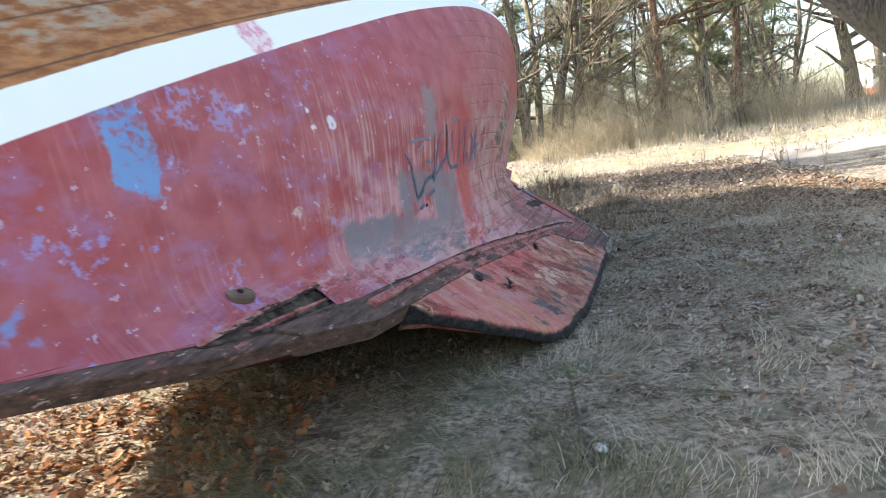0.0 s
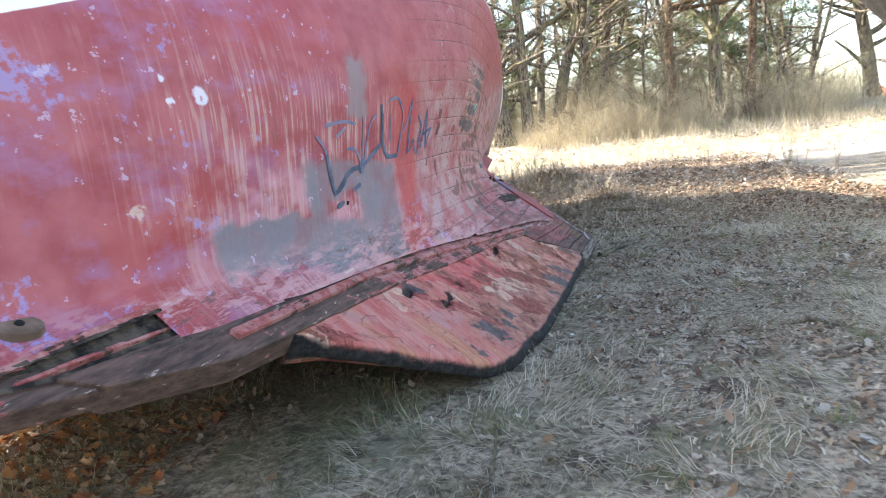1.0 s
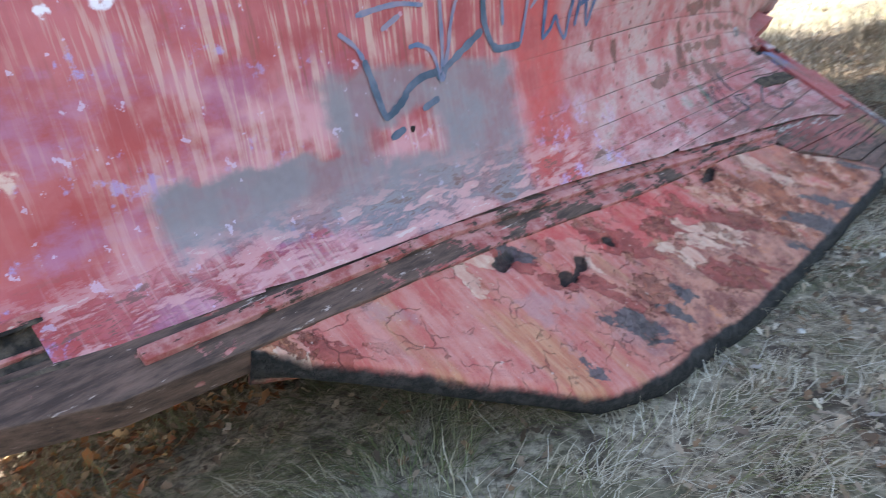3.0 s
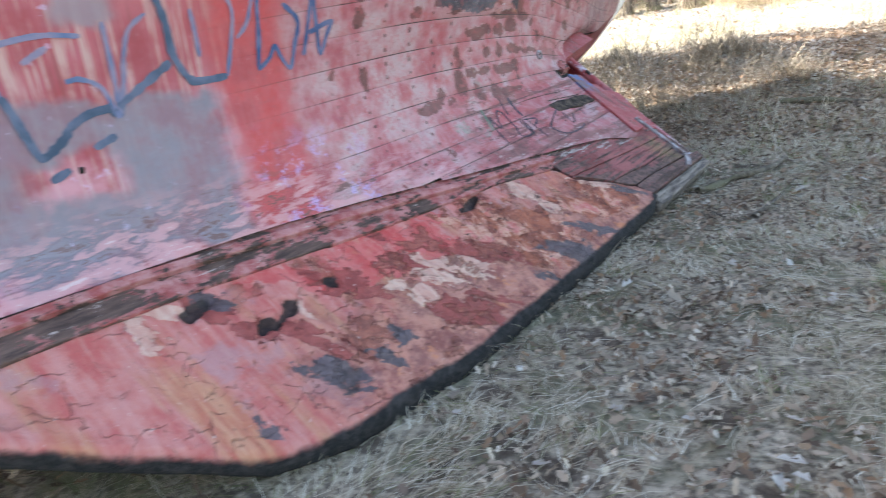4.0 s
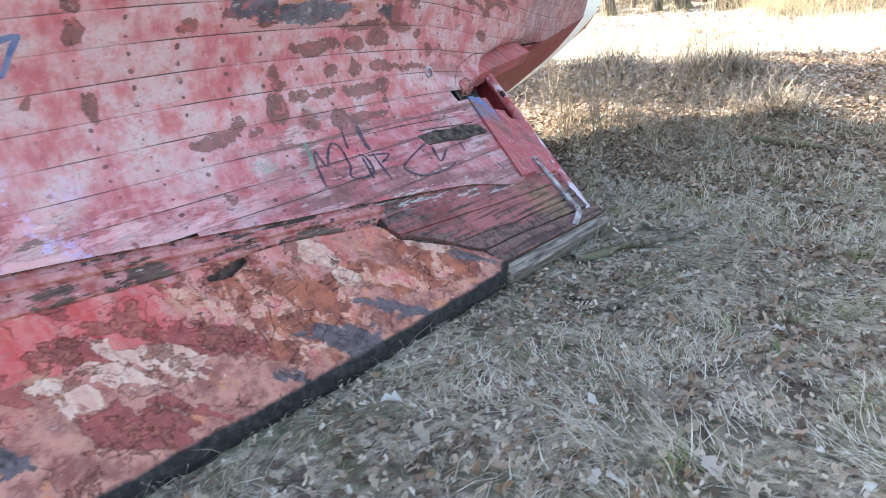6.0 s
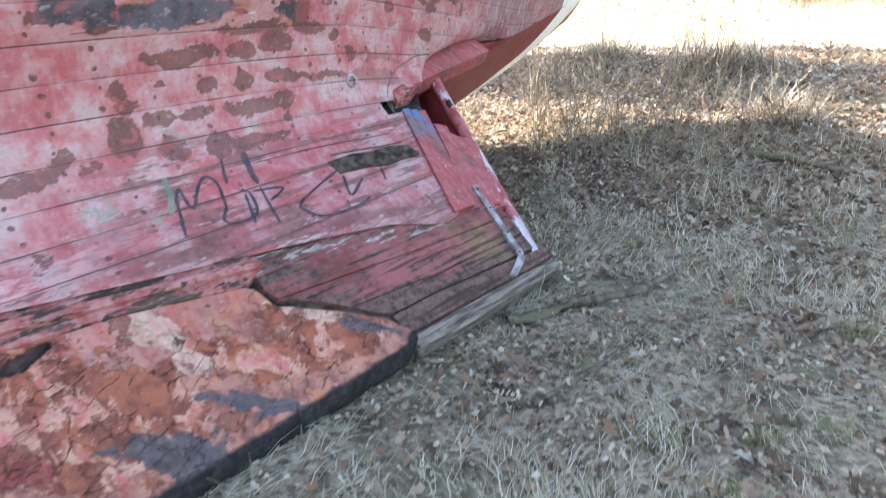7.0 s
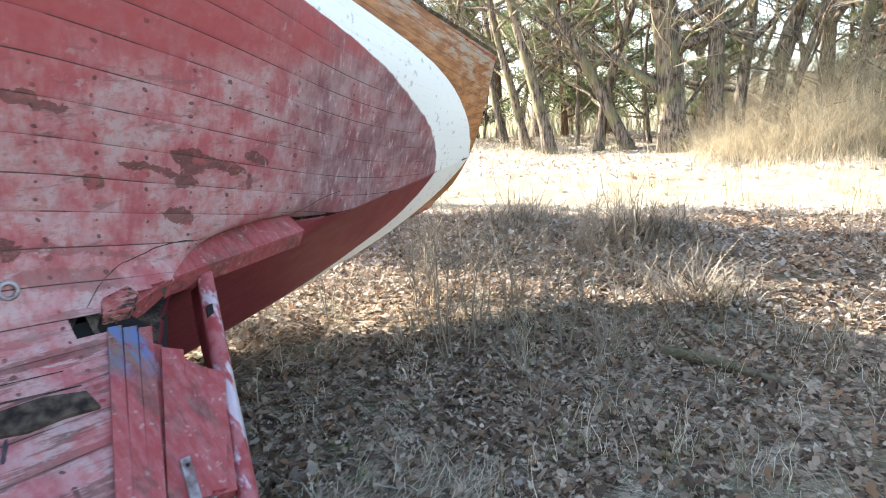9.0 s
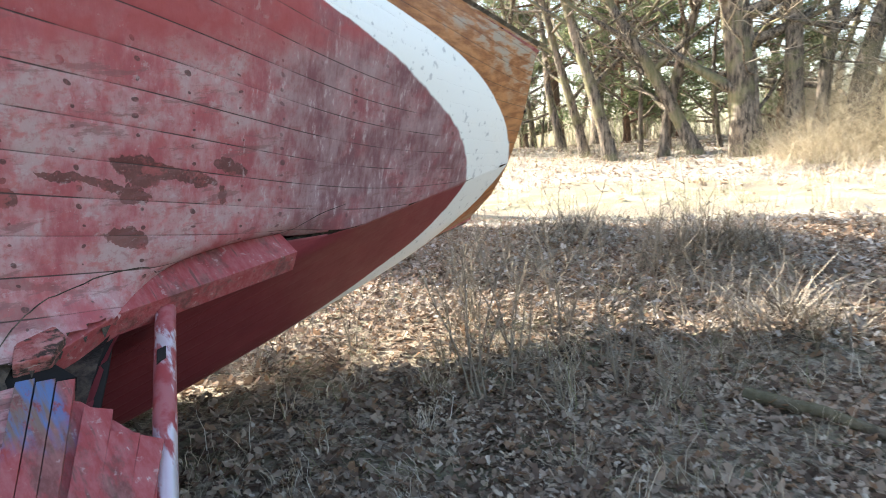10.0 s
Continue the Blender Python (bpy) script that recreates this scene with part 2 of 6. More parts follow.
    col = m.mix(m.mul(green, 0.65), col, (0.17, 0.24, 0.19))
    # fastenings: two to a plank, in a column at every rib
    rib = m.sub(m.math("FRACT", m.math("DIVIDE", m.add(x0, m.mul(m.sub(m.noise(5.0, detail=2), 0.5), 0.10)), 0.235)), 0.5)
    pair = m.sub(m.math("ABSOLUTE", m.sub(m.add(across, m.mul(m.sub(m.noise(8.0, detail=2), 0.5), 0.35)), 0.5)), 0.25)
    gap = m.math("SQRT", m.add(m.math("POWER", m.mul(rib, 0.235), 2.0), m.math("POWER", m.mul(pair, 0.16), 2.0)))
    gone = m.noise(3.7, m.scaled((1, 1, 1), (3, 9, 4)), detail=3)
    pin = m.both(m.step(m.add(gap, m.mul(m.sub(gone, 0.5), 0.05)), 0.0115, 0.008), m.step(s, -6.2, -5.7), m.step(gone, 0.36, 0.42))
    col = m.mix(m.mul(pin, 0.9), col, (0.07, 0.03, 0.028))
    speck = m.noise(38.0, detail=7, rough=0.75)
    col = m.mix(m.both(m.step(s, -7.6, -5.8), m.step(speck, 0.50, 0.66), 0.55), col, (0.25, 0.085, 0.085))
    col = m.mix(m.both(m.step(s, -7.6, -5.8), m.step(speck, 0.40, 0.30), 0.5), col, (0.50, 0.38, 0.37))
    mott = m.noise(12.0, m.scaled((1, 1.3, 1.3), (2, 6, 1)), detail=8, rough=0.7)
    col = m.mix(m.both(m.step(s, -6.3, -5.7), m.step(mott, 0.53, 0.63), 0.55), col, (0.36, 0.085, 0.085))
    col = m.mix(m.both(m.step(s, -6.3, -5.7), m.step(mott, 0.42, 0.34), 0.5), col, (0.42, 0.33, 0.335))
    # stern: scrubbed grey-maroon, with clean red left above
    tail = m.both(m.step(s, -2.2, -1.4), m.step(y0, 0.02, 0.0))
    col = m.mix(m.both(tail, m.add(0.45, m.mul(m.step(m.noise(2.6, m.scaled((1, 1, 1), (4, 4, 0)), detail=7, rough=0.65), 0.40, 0.56), 0.5))), col, m.mix(m.step(m.add(m.mul(rub2, 0.5), m.mul(mid, 0.5)), 0.40, 0.62), (0.165, 0.070, 0.080), (0.30, 0.185, 0.195)))
    col = m.mix(m.both(m.step(s, -4.0, -3.0), m.step(girth, -0.45, -0.7), m.step(m.noise(5.0, m.scaled((0.6, 3.5, 3.5), (8, 3, 2)), detail=8, rough=0.68), 0.56, 0.62), 0.6), col, m.mix(fine, (0.13, 0.05, 0.05), (0.22, 0.11, 0.11)))
    scratch = m.both(m.step(s, -2.6, -1.6), m.step(rub2, 0.60, 0.66), m.step(y0, 0.02, 0.0))
    col = m.mix(m.mul(scratch, 0.6), col, (0.46, 0.36, 0.36))
    high = m.both(m.step(s, -4.2, -3.4), m.step(w, 0.88, 1.08), m.add(0.35, m.mul(m.step(mid, 0.42, 0.55), 0.6)))
    col = m.mix(high, col, m.mix(fine, (0.29, 0.040, 0.045), (0.36, 0.08, 0.085)))
    # blue paint forward
    blue = m.both(m.span(m.add(x0, m.mul(wob, 0.22)), -9.58, -9.36, 0.015), m.span(m.sub(m.mul(wob2, 0.22), y0), 0.47, 0.765, 0.015))
    blue = m.mul(blue, m.add(0.25, m.mul(m.step(m.add(m.mul(fine, 0.5), m.mul(mid, 0.5)), 0.40, 0.50), 0.75)))
    col = m.mix(blue, col, m.mix(mid, (0.11, 0.21, 0.46), (0.17, 0.31, 0.56)))
    blue2 = m.both(m.span(s, -9.33, -8.75, 0.05), m.span(w, 0.74, 0.86, 0.02), m.step(m.add(m.mul(fine, 0.6), m.mul(mid, 0.4)), 0.50, 0.58))
    col = m.mix(m.mul(blue2, 0.6), col, (0.26, 0.28, 0.58))
    blue3 = m.both(m.span(s, -10.26, -10.06, 0.03), m.span(w, 0.10, 0.17, 0.02), m.step(mid, 0.42, 0.52))
    col = m.mix(m.mul(blue3, 0.85), col, (0.14, 0.24, 0.52))
    # flakes of old white and lilac
    flake = m.both(m.step(s, -6.6, -7.6), m.step(m.noise(15.0, detail=4, rough=0.6), 0.65, 0.68))
    col = m.mix(m.mul(flake, 0.55), col, (0.50, 0.42, 0.58))
    for cs, cw, r in ((-8.23, 0.84, 0.042), (-8.38, 0.80, 0.02), (-8.38, 0.89, 0.018), (-8.60, 0.38, 0.035)):
        d = m.math("SQRT", m.add(m.math("POWER", m.sub(m.add(x0, m.mul(wob, 0.12)), cs), 2.0), m.math("POWER", m.sub(m.sub(m.mul(wob2, 0.12), y0), cw), 2.0)))
        col = m.mix(m.both(m.step(d, r * 1.1, r * 0.7), m.step(fine, 0.36, 0.50), 0.9), col, (0.62, 0.58, 0.66) if cw > 0.5 else (0.52, 0.36, 0.32))
    # peeled foot of the hull, along the keel
    peel = m.noise(8.0, m.scaled((0.7, 2.2, 2.2), (9, 0, 0)), detail=8, rough=0.70)
    lowest = m.both(m.step(foot, 0.34, 0.10), m.step(s, -9.9, -8.8), m.step(s, -4.6, -5.2))
    col = m.mix(m.both(lowest, m.step(peel, 0.48, 0.56), 0.8), col, (0.47, 0.24, 0.25))
    col = m.mix(m.both(lowest, m.step(peel, 0.62, 0.66), 0.85), col, (0.48, 0.37, 0.36))
    col = m.mix(m.both(lowest, m.step(peel, 0.42, 0.37), 0.9), col, (0.13, 0.065, 0.058))
    brownband = m.both(m.step(m.add(foot, m.mul(wob, 0.22)), 0.19, 0.10), m.step(s, -5.2, -4.8), m.step(s, -2.9, -3.1))
    col = m.mix(m.both(brownband, m.add(0.25, m.mul(m.step(m.noise(5.0, m.scaled((0.5, 2, 2), (3, 1, 1)), detail=7, rough=0.65), 0.38, 0.56), 0.6))), col, m.mix(m.step(mid, 0.35, 0.65), (0.12, 0.045, 0.042), (0.22, 0.085, 0.08)))
    # the lowest planks aft: brown grime in the seams, paint worn through in long streaks
    run_low = m.both(m.step(girth, -1.80, -2.02), m.step(s, -5.3, -4.7))
    long_n = m.noise(4.5, m.scaled((0.55, 4, 4), (2, 5, 1)), detail=8, rough=0.68)
    col = m.mix(m.both(run_low, m.step(m.add(long_n, m.mul(m.step(edge, 0.30, 0.5), 0.12)), 0.51, 0.58), 0.78), col, m.mix(m.step(fine, 0.35, 0.65), (0.10, 0.042, 0.038), (0.21, 0.085, 0.078)))
    col = m.mix(m.both(run_low, m.step(m.noise(7.0, m.scaled((0.6, 3, 3), (7, 1, 4)), detail=8, rough=0.7), 0.605, 0.64), 0.75), col, m.mix(fine, (0.33, 0.24, 0.23), (0.47, 0.40, 0.39)))
    col = m.mix(m.both(run_low, m.step(m.noise(3.0, m.scaled((0.8, 2, 2), (1, 9, 9)), detail=6), 0.54, 0.62), 0.5), col, (0.36, 0.055, 0.06))
    # open seams hold dirt
    seam = m.both(m.step(m.add(edge, m.mul(m.sub(fine, 0.5), 0.02)), 0.472, 0.492), m.step(s, -6.8, -5.6), m.step(z, -0.02, -0.06), m.add(0.22, m.mul(m.step(m.noise(1.6, m.scaled((1.5, 4, 4)), detail=4), 0.42, 0.55), 0.75)))
    col = m.mix(seam, col, (0.055, 0.03, 0.028))
    # the side that lies down has a darker red
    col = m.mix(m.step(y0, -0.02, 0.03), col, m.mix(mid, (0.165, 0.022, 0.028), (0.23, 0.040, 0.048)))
    # boot stripe and varnished topsides
    line = m.add(z, m.mul(wob, 0.010))
    white = m.mix(m.both(m.step(m.noise(16.0, m.scaled((1, 1, 0.4)), detail=5), 0.60, 0.68), m.step(s, -4.0, -2.0), 0.7), (0.80, 0.80, 0.78), (0.42, 0.42, 0.43))
    white = m.mix(m.both(m.span(s, -8.62, -8.46, 0.02), m.add(0.3, m.mul(m.step(fine, 0.4, 0.6), 0.5))), white, (0.66, 0.20, 0.28))
    col = m.mix(m.step(line, -0.003, 0.003), col, white)
    grain = m.noise(3.0, m.scaled((0.5, 7, 7)), detail=6, rough=0.65)
    varn = m.mix(m.step(grain, 0.35, 0.65), (0.22, 0.075, 0.022), (0.42, 0.175, 0.06))
    varn = m.mix(m.both(m.step(m.add(m.mul(grain, 0.6), m.mul(mid, 0.4)), 0.46, 0.58), m.step(m.add(z, m.mul(wob, 0.3)), 0.22, 0.36), 0.9), varn, (0.33, 0.28, 0.215))
    seamt = m.step(edge, 0.46, 0.495)
    varn = m.mix(m.mul(seamt, 0.75), varn, (0.05, 0.03, 0.02))
    col = m.mix(m.step(line, 0.157, 0.163), col, varn)
    relief = m.add(m.add(m.mul(fine, 0.5), m.mul(rub2, 0.35)), m.add(m.mul(blot, -0.35), m.mul(m.step(peel, 0.45, 0.52), m.mul(lowest, 0.8))))
    rough = m.add(0.42, m.mul(m.noise(9.0), 0.3))
    return m.done(col, rough, relief, 0.0035, 0.75)


# Marks on the iron: along the boat, height plus two thirds of that length, and half their length and height.
IRON_RED = ((-6.32, -5.75, 0.14, 0.16), (-6.05, -5.55, 0.22, 0.12), (-5.80, -5.38, 0.16, 0.07), (-6.48, -5.90, 0.08, 0.09), (-6.75, -5.93, 0.15, 0.05), (-6.60, -6.00, 0.1, 0.06))
IRON_DARK_RED = ((-6.56, -5.94, 0.10, 0.12), (-6.15, -5.80, 0.14, 0.07), (-5.74, -5.66, 0.18, 0.09), (-6.12, -6.13, 0.14, 0.08), (-6.39, -6.04, 0.034, 0.045), (-6.30, -6.04, 0.024, 0.03), (-6.47, -6.05, 0.09, 0.04), (-6.14, -5.56, 0.06, 0.06), (-6.85, -6.32, 0.05, 0.15), (-7.10, -6.08, 0.06, 0.10), (-8.0, -6.68, 0.06, 0.10), (-6.93, -6.25, 0.10, 0.05), (-5.95, -6.02, 0.09, 0.03))
IRON_CREAM = ((-5.90, -5.76, 0.13, 0.09), (-6.10, -5.88, 0.12, 0.08), (-6.26, -6.01, 0.09, 0.06), (-6.07, -5.73, 0.034, 0.06), (-6.74, -6.13, 0.035, 0.05), (-8.16, -6.71, 0.10, 0.05), (-7.33, -6.25, 0.05, 0.10), (-5.02, -5.05, 0.07, 0.12), (-7.25, -6.16, 0.05, 0.08), (-4.46, -4.86, 0.12, 0.035))
IRON_FLAKED = ((-5.42, -5.32, 0.17, 0.25), (-5.47, -5.63, 0.22, 0.13), (-5.16, -5.33, 0.14, 0.18), (-4.75, -5.08, 0.28, 0.10), (-4.45, -4.98, 0.22, 0.12), (-5.66, -5.44, 0.09, 0.13))
IRON_BLACK = ((-6.86, -6.53, 0.08, 0.07), (-6.64, -6.41, 0.055, 0.06), (-6.54, -6.32, 0.05, 0.035), (-5.18, -5.60, 0.16, 0.13), (-7.21, -6.77, 0.06, 0.04), (-5.40, -5.86, 0.2, 0.04), (-7.06, -6.06, 0.045, 0.06), (-4.87, -5.32, 0.15, 0.06), (-4.26, -4.91, 0.10, 0.05))


def iron_paint():
    m = Nodes("flaking_iron", 0.7)
    x, y, z = m.xyz()
    lean = m.add(z, m.mul(x, 0.67))
    mid, fine = m.noise(5.5, detail=8, rough=0.68), m.noise(26.0, detail=7, rough=0.7)
    pit = m.noise(17.0, m.scaled((1, 1, 1), (1, 5, 2)), detail=8, rough=0.72)
    vec = m.scaled((1, 1, 1), (-0.24, -0.24, 0), vec=m.flat(x, lean, 0.34, 4.2, 0.14))
    rag = m.add(m.mul(m.sub(pit, 0.5), 1.5), m.mul(m.sub(m.noise(9.0, m.scaled((1, 1, 1), (4, 8, 1)), detail=6, rough=0.7), 0.5), 1.6))
    aft, nose = m.step(x, -7.3, -6.6), m.step(x, -7.7, -8.1)
    # chalky pink, brushed down the iron
    run = m.noise(4.0, m.scaled((3.4, 1, 0.55), turn=(0, 0.42, 0)), detail=8, rough=0.68)
    brush = m.noise(9.0, m.scaled((4.5, 1, 0.5), (0, 3, 0), (0, 0.42, 0)), detail=5, rough=0.6)
    col = m.mix(m.step(m.add(m.mul(run, 0.7), m.mul(pit, 0.3)), 0.38, 0.62), (0.40, 0.082, 0.072), (0.48, 0.20, 0.175))
    col = m.mix(m.mul(m.step(brush, 0.56, 0.70), 0.40), col, (0.50, 0.29, 0.255))
    tan = m.step(m.noise(2.6, m.scaled((2.4, 1, 0.5), (4, 0, 0), (0, 0.42, 0)), detail=6), 0.50, 0.62)
    col = m.mix(m.mul(tan, 0.65), col, m.mix(m.step(brush, 0.4, 0.6), (0.36, 0.13, 0.065), (0.45, 0.24, 0.13)))
    mauve = m.step(m.noise(3.3, m.scaled((1, 1, 1), (9, 2, 5)), detail=7, rough=0.65), 0.54, 0.62)
    col = m.mix(m.mul(mauve, 0.55), col, (0.34, 0.19, 0.20))
    # tan and mauve crust towards the foot
    depth = m.sub(lean, m.add(m.mul(x, 0.67), -1.98))
    crust = m.both(m.step(m.add(depth, m.mul(m.sub(mid, 0.5), 0.9)), 0.50, 0.08), aft)
    ctone = m.mix(m.step(m.noise(9.0, m.scaled((1, 1, 1), (2, 2, 7)), detail=8, rough=0.72), 0.40, 0.60), (0.16, 0.055, 0.045), (0.40, 0.18, 0.13))
    ctone = m.mix(m.mul(m.step(m.noise(7.0, m.scaled((1, 1, 1), (6, 2, 3)), detail=7, rough=0.7), 0.58, 0.64), 0.8), ctone, (0.46, 0.17, 0.075))
    col = m.mix(m.mul(crust, 0.85), col, ctone)
    # clean red
    red = m.step(m.add(m.blots(vec, IRON_RED), rag), 1.25, 1.0)
    col = m.mix(m.both(red, m.add(0.55, m.mul(m.step(pit, 0.34, 0.50), 0.42))), col, m.mix(m.step(m.add(m.mul(fine, 0.4), m.mul(run, 0.6)), 0.38, 0.62), (0.42, 0.048, 0.046), (0.49, 0.125, 0.115)))
    # flaked iron: rust with islands of paint, cracked at their edges
    split = m.warped(0.16, 9.0)
    crack = m.cracks(6.5, split)
    flaked = m.step(m.add(m.blots(vec, IRON_FLAKED), rag), 1.15, 0.95)
    isle = m.noise(6.5, m.scaled((1, 1, 0.8), (3, 3, 9), (0, 0.4, 0)), detail=9, rough=0.66, warp=0.6)
    island = m.mix(m.step(m.noise(12.0, detail=8, rough=0.7), 0.38, 0.62), (0.135, 0.034, 0.024), (0.32, 0.092, 0.048))
    island = m.mix(m.step(isle, 0.525, 0.54), island, m.mix(m.step(pit, 0.38, 0.60), (0.38, 0.12, 0.085), (0.50, 0.27, 0.195)))
    island = m.mix(m.step(isle, 0.59, 0.605), island, m.mix(m.step(pit, 0.40, 0.60), (0.42, 0.09, 0.08), (0.50, 0.21, 0.18)))
    col = m.mix(m.mul(flaked, 0.94), col, island)
    dark_red = m.step(m.add(m.blots(vec, IRON_DARK_RED), m.mul(rag, 0.8)), 1.18, 1.04)
    col = m.mix(m.mul(dark_red, 0.88), col, m.mix(m.step(pit, 0.36, 0.64), (0.17, 0.030, 0.027), (0.30, 0.066, 0.055)))
    cream = m.step(m.add(m.blots(vec, IRON_CREAM), m.mul(rag, 0.8)), 1.04, 0.95)
    col = m.mix(m.mul(cream, 0.9), col, m.mix(m.step(m.add(m.mul(fine, 0.5), m.mul(brush, 0.5)), 0.38, 0.62), (0.47, 0.24, 0.19), (0.56, 0.38, 0.30)))
    # scattered bare spots
    loose = m.both(m.step(m.add(m.mul(m.noise(4.6, m.scaled((1, 1, 1), (0, 0, 6.3)), detail=9, rough=0.7), 0.75), m.mul(pit, 0.25)), 0.545, 0.565), m.top(m.mul(aft, 0.9), nose))
    col = m.mix(m.mul(loose, 0.85), col, m.mix(m.step(fine, 0.38, 0.62), (0.13, 0.036, 0.027), (0.28, 0.085, 0.055)))
    line = m.both(m.step(m.add(crack, m.mul(m.sub(fine, 0.5), 0.05)), 0.022, 0.006), m.step(mid, 0.47, 0.55), m.top(flaked, 0.5))
    col = m.mix(m.mul(line, 0.85), col, (0.045, 0.018, 0.015))
    col = m.mix(m.both(m.step(m.noise(42.0, detail=6, rough=0.7), 0.60, 0.70), 0.5), col, (0.15, 0.06, 0.05))
    col = m.mix(m.both(m.step(m.noise(34.0, m.scaled((1, 1, 1), (8, 2, 2)), detail=6, rough=0.7), 0.62, 0.70), 0.6), col, (0.58, 0.43, 0.38))
    # bare blackened iron
    black = m.step(m.add(m.blots(vec, IRON_BLACK), m.mul(rag, 1.1)), 1.12, 0.90)
    col = m.mix(m.mul(black, 0.92), col, m.mix(m.step(m.add(m.mul(fine, 0.5), m.mul(mid, 0.5)), 0.36, 0.64), (0.035, 0.030, 0.036), (0.115, 0.095, 0.105)))
    # near-black in the bolt pockets, stronger with their depth
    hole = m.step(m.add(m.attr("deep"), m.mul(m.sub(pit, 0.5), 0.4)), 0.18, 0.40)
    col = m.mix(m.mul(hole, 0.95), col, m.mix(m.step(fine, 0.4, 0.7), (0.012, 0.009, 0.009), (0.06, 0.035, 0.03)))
    # near-black band along the foot
    rim = m.step(m.add(m.attr("foot"), m.add(m.mul(m.sub(mid, 0.5), 0.06), m.mul(m.step(x, -6.7, -7.3), 0.042))), 0.075, 0.05)
    col = m.mix(rim, col, m.mix(m.step(fine, 0.4, 0.7), (0.008, 0.0075, 0.0085), (0.04, 0.034, 0.034)))
    relief = m.add(m.add(m.mul(dark_red, -0.35), m.mul(m.top(line, loose), -0.7)), m.add(m.mul(pit, 0.8), m.add(m.mul(fine, 0.4), m.add(m.mul(cream, 0.25), m.both(flaked, isle, 0.7)))))
    return m.done(col, m.add(m.add(0.40, m.mul(mid, 0.4)), m.mul(rim, 0.3)), relief, 0.013, 1.0)


def keel_wood(name, paint, more=0.0):
    m = Nodes(name, 0.75)
    grain = m.noise(8.0, m.scaled((0.7, 3, 4), turn=(0, 0.14, 0)), detail=8, rough=0.70)
    mid, fine = m.noise(5.0, detail=6), m.noise(30.0, detail=5)
    wood = m.mix(m.step(grain, 0.32, 0.68), (0.040, 0.024, 0.020), (0.14, 0.083, 0.066))
    ahead = m.mul(m.step(m.xyz()[0], -7.0, -7.8), more)
    left = m.step(m.sub(m.add(m.mul(mid, 0.45), m.add(m.mul(grain, 0.35), m.mul(fine, 0.2))), ahead), paint, paint + 0.035)
    col = m.mix(left, wood, m.mix(m.step(m.noise(14.0, detail=7, rough=0.7), 0.36, 0.64), (0.27, 0.06, 0.056), (0.40, 0.185, 0.175)))
    col = m.mix(m.mul(m.step(m.noise(17.0, m.scaled((0.6, 2, 2), (3, 3, 3)), detail=6, rough=0.65), 0.62, 0.68), 0.8), col, (0.42, 0.33, 0.30))
    return m.done(col, 0.75, m.add(m.mul(grain, 0.8), m.mul(left, 0.4)), 0.008, 0.9)


def grey_wood():
    m = Nodes("weathered_grey_wood", 0.85)
    grain = m.noise(9.0, m.scaled((0.4, 4, 5)), detail=8, rough=0.7)
    wear = m.noise(12.0, detail=7, rough=0.7)
    col = m.mix(m.step(grain, 0.36, 0.64), (0.045, 0.034, 0.03), (0.25, 0.205, 0.175))
    col = m.mix(m.mul(m.step(wear, 0.58, 0.66), 0.6), col, (0.07, 0.055, 0.045))
    return m.done(col, 0.85, grain, 0.012, 1.0)


def dead_wood():
    m = Nodes("worn_deadwood", 0.75)
    x, y, z = m.xyz()
    grain = m.noise(6.0, m.scaled((0.35, 3, 6), turn=(0, 0.05, 0)), detail=8, rough=0.68)
    gouge = m.noise(3.2, m.scaled((0.4, 3, 7), (2, 0, 3), (0, 0.05, 0)), detail=6, rough=0.6)
    mid, fine = m.noise(3.0, detail=6), m.noise(28.0, detail=6, rough=0.7)
    red = m.mix(m.step(m.add(m.mul(mid, 0.6), m.mul(fine, 0.4)), 0.40, 0.60), (0.155, 0.036, 0.035), (0.27, 0.088, 0.086))
    under = m.sub(z, m.add(-1.54, m.mul(m.add(x, 4.5), -0.14)))
    lowd = m.add(m.mul(m.step(m.add(z, m.mul(m.sub(mid, 0.5), 0.4)), -1.84, -2.04), 0.11), m.mul(m.step(x, -4.1, -4.5), 0.06))
    col = m.mix(m.step(m.add(m.add(m.mul(grain, 0.7), m.mul(m.noise(9.0, m.scaled((0.6, 2, 3), (5, 5, 5)), detail=7, rough=0.7), 0.3)), lowd), 0.485, 0.56), red, m.mix(m.step(fine, 0.35, 0.65), (0.040, 0.024, 0.022), (0.155, 0.085, 0.072)))
    chip = m.step(m.add(m.mul(m.noise(12.0, m.scaled((0.5, 2, 2.5)), detail=7, rough=0.7), 0.8), m.mul(m.step(under, -0.09, -0.03), 0.13)), 0.56, 0.60)
    col = m.mix(m.both(chip, m.step(z, -2.0, -1.8), 0.85), col, m.mix(m.step(fine, 0.4, 0.6), (0.27, 0.22, 0.215), (0.47, 0.42, 0.41)))
    col = m.mix(m.both(m.span(x, -3.45, -3.22, 0.12), m.step(mid, 0.44, 0.60), 0.45), col, (0.20, 0.15, 0.06))
    dent = m.step(gouge, 0.60, 0.66)
    col = m.mix(m.mul(dent, 0.7), col, (0.045, 0.026, 0.024))
    return m.done(col, 0.75, m.add(m.mul(grain, -0.9), m.add(m.mul(fine, 0.35), m.add(m.mul(chip, 0.3), m.mul(dent, -0.8)))), 0.012, 1.0)


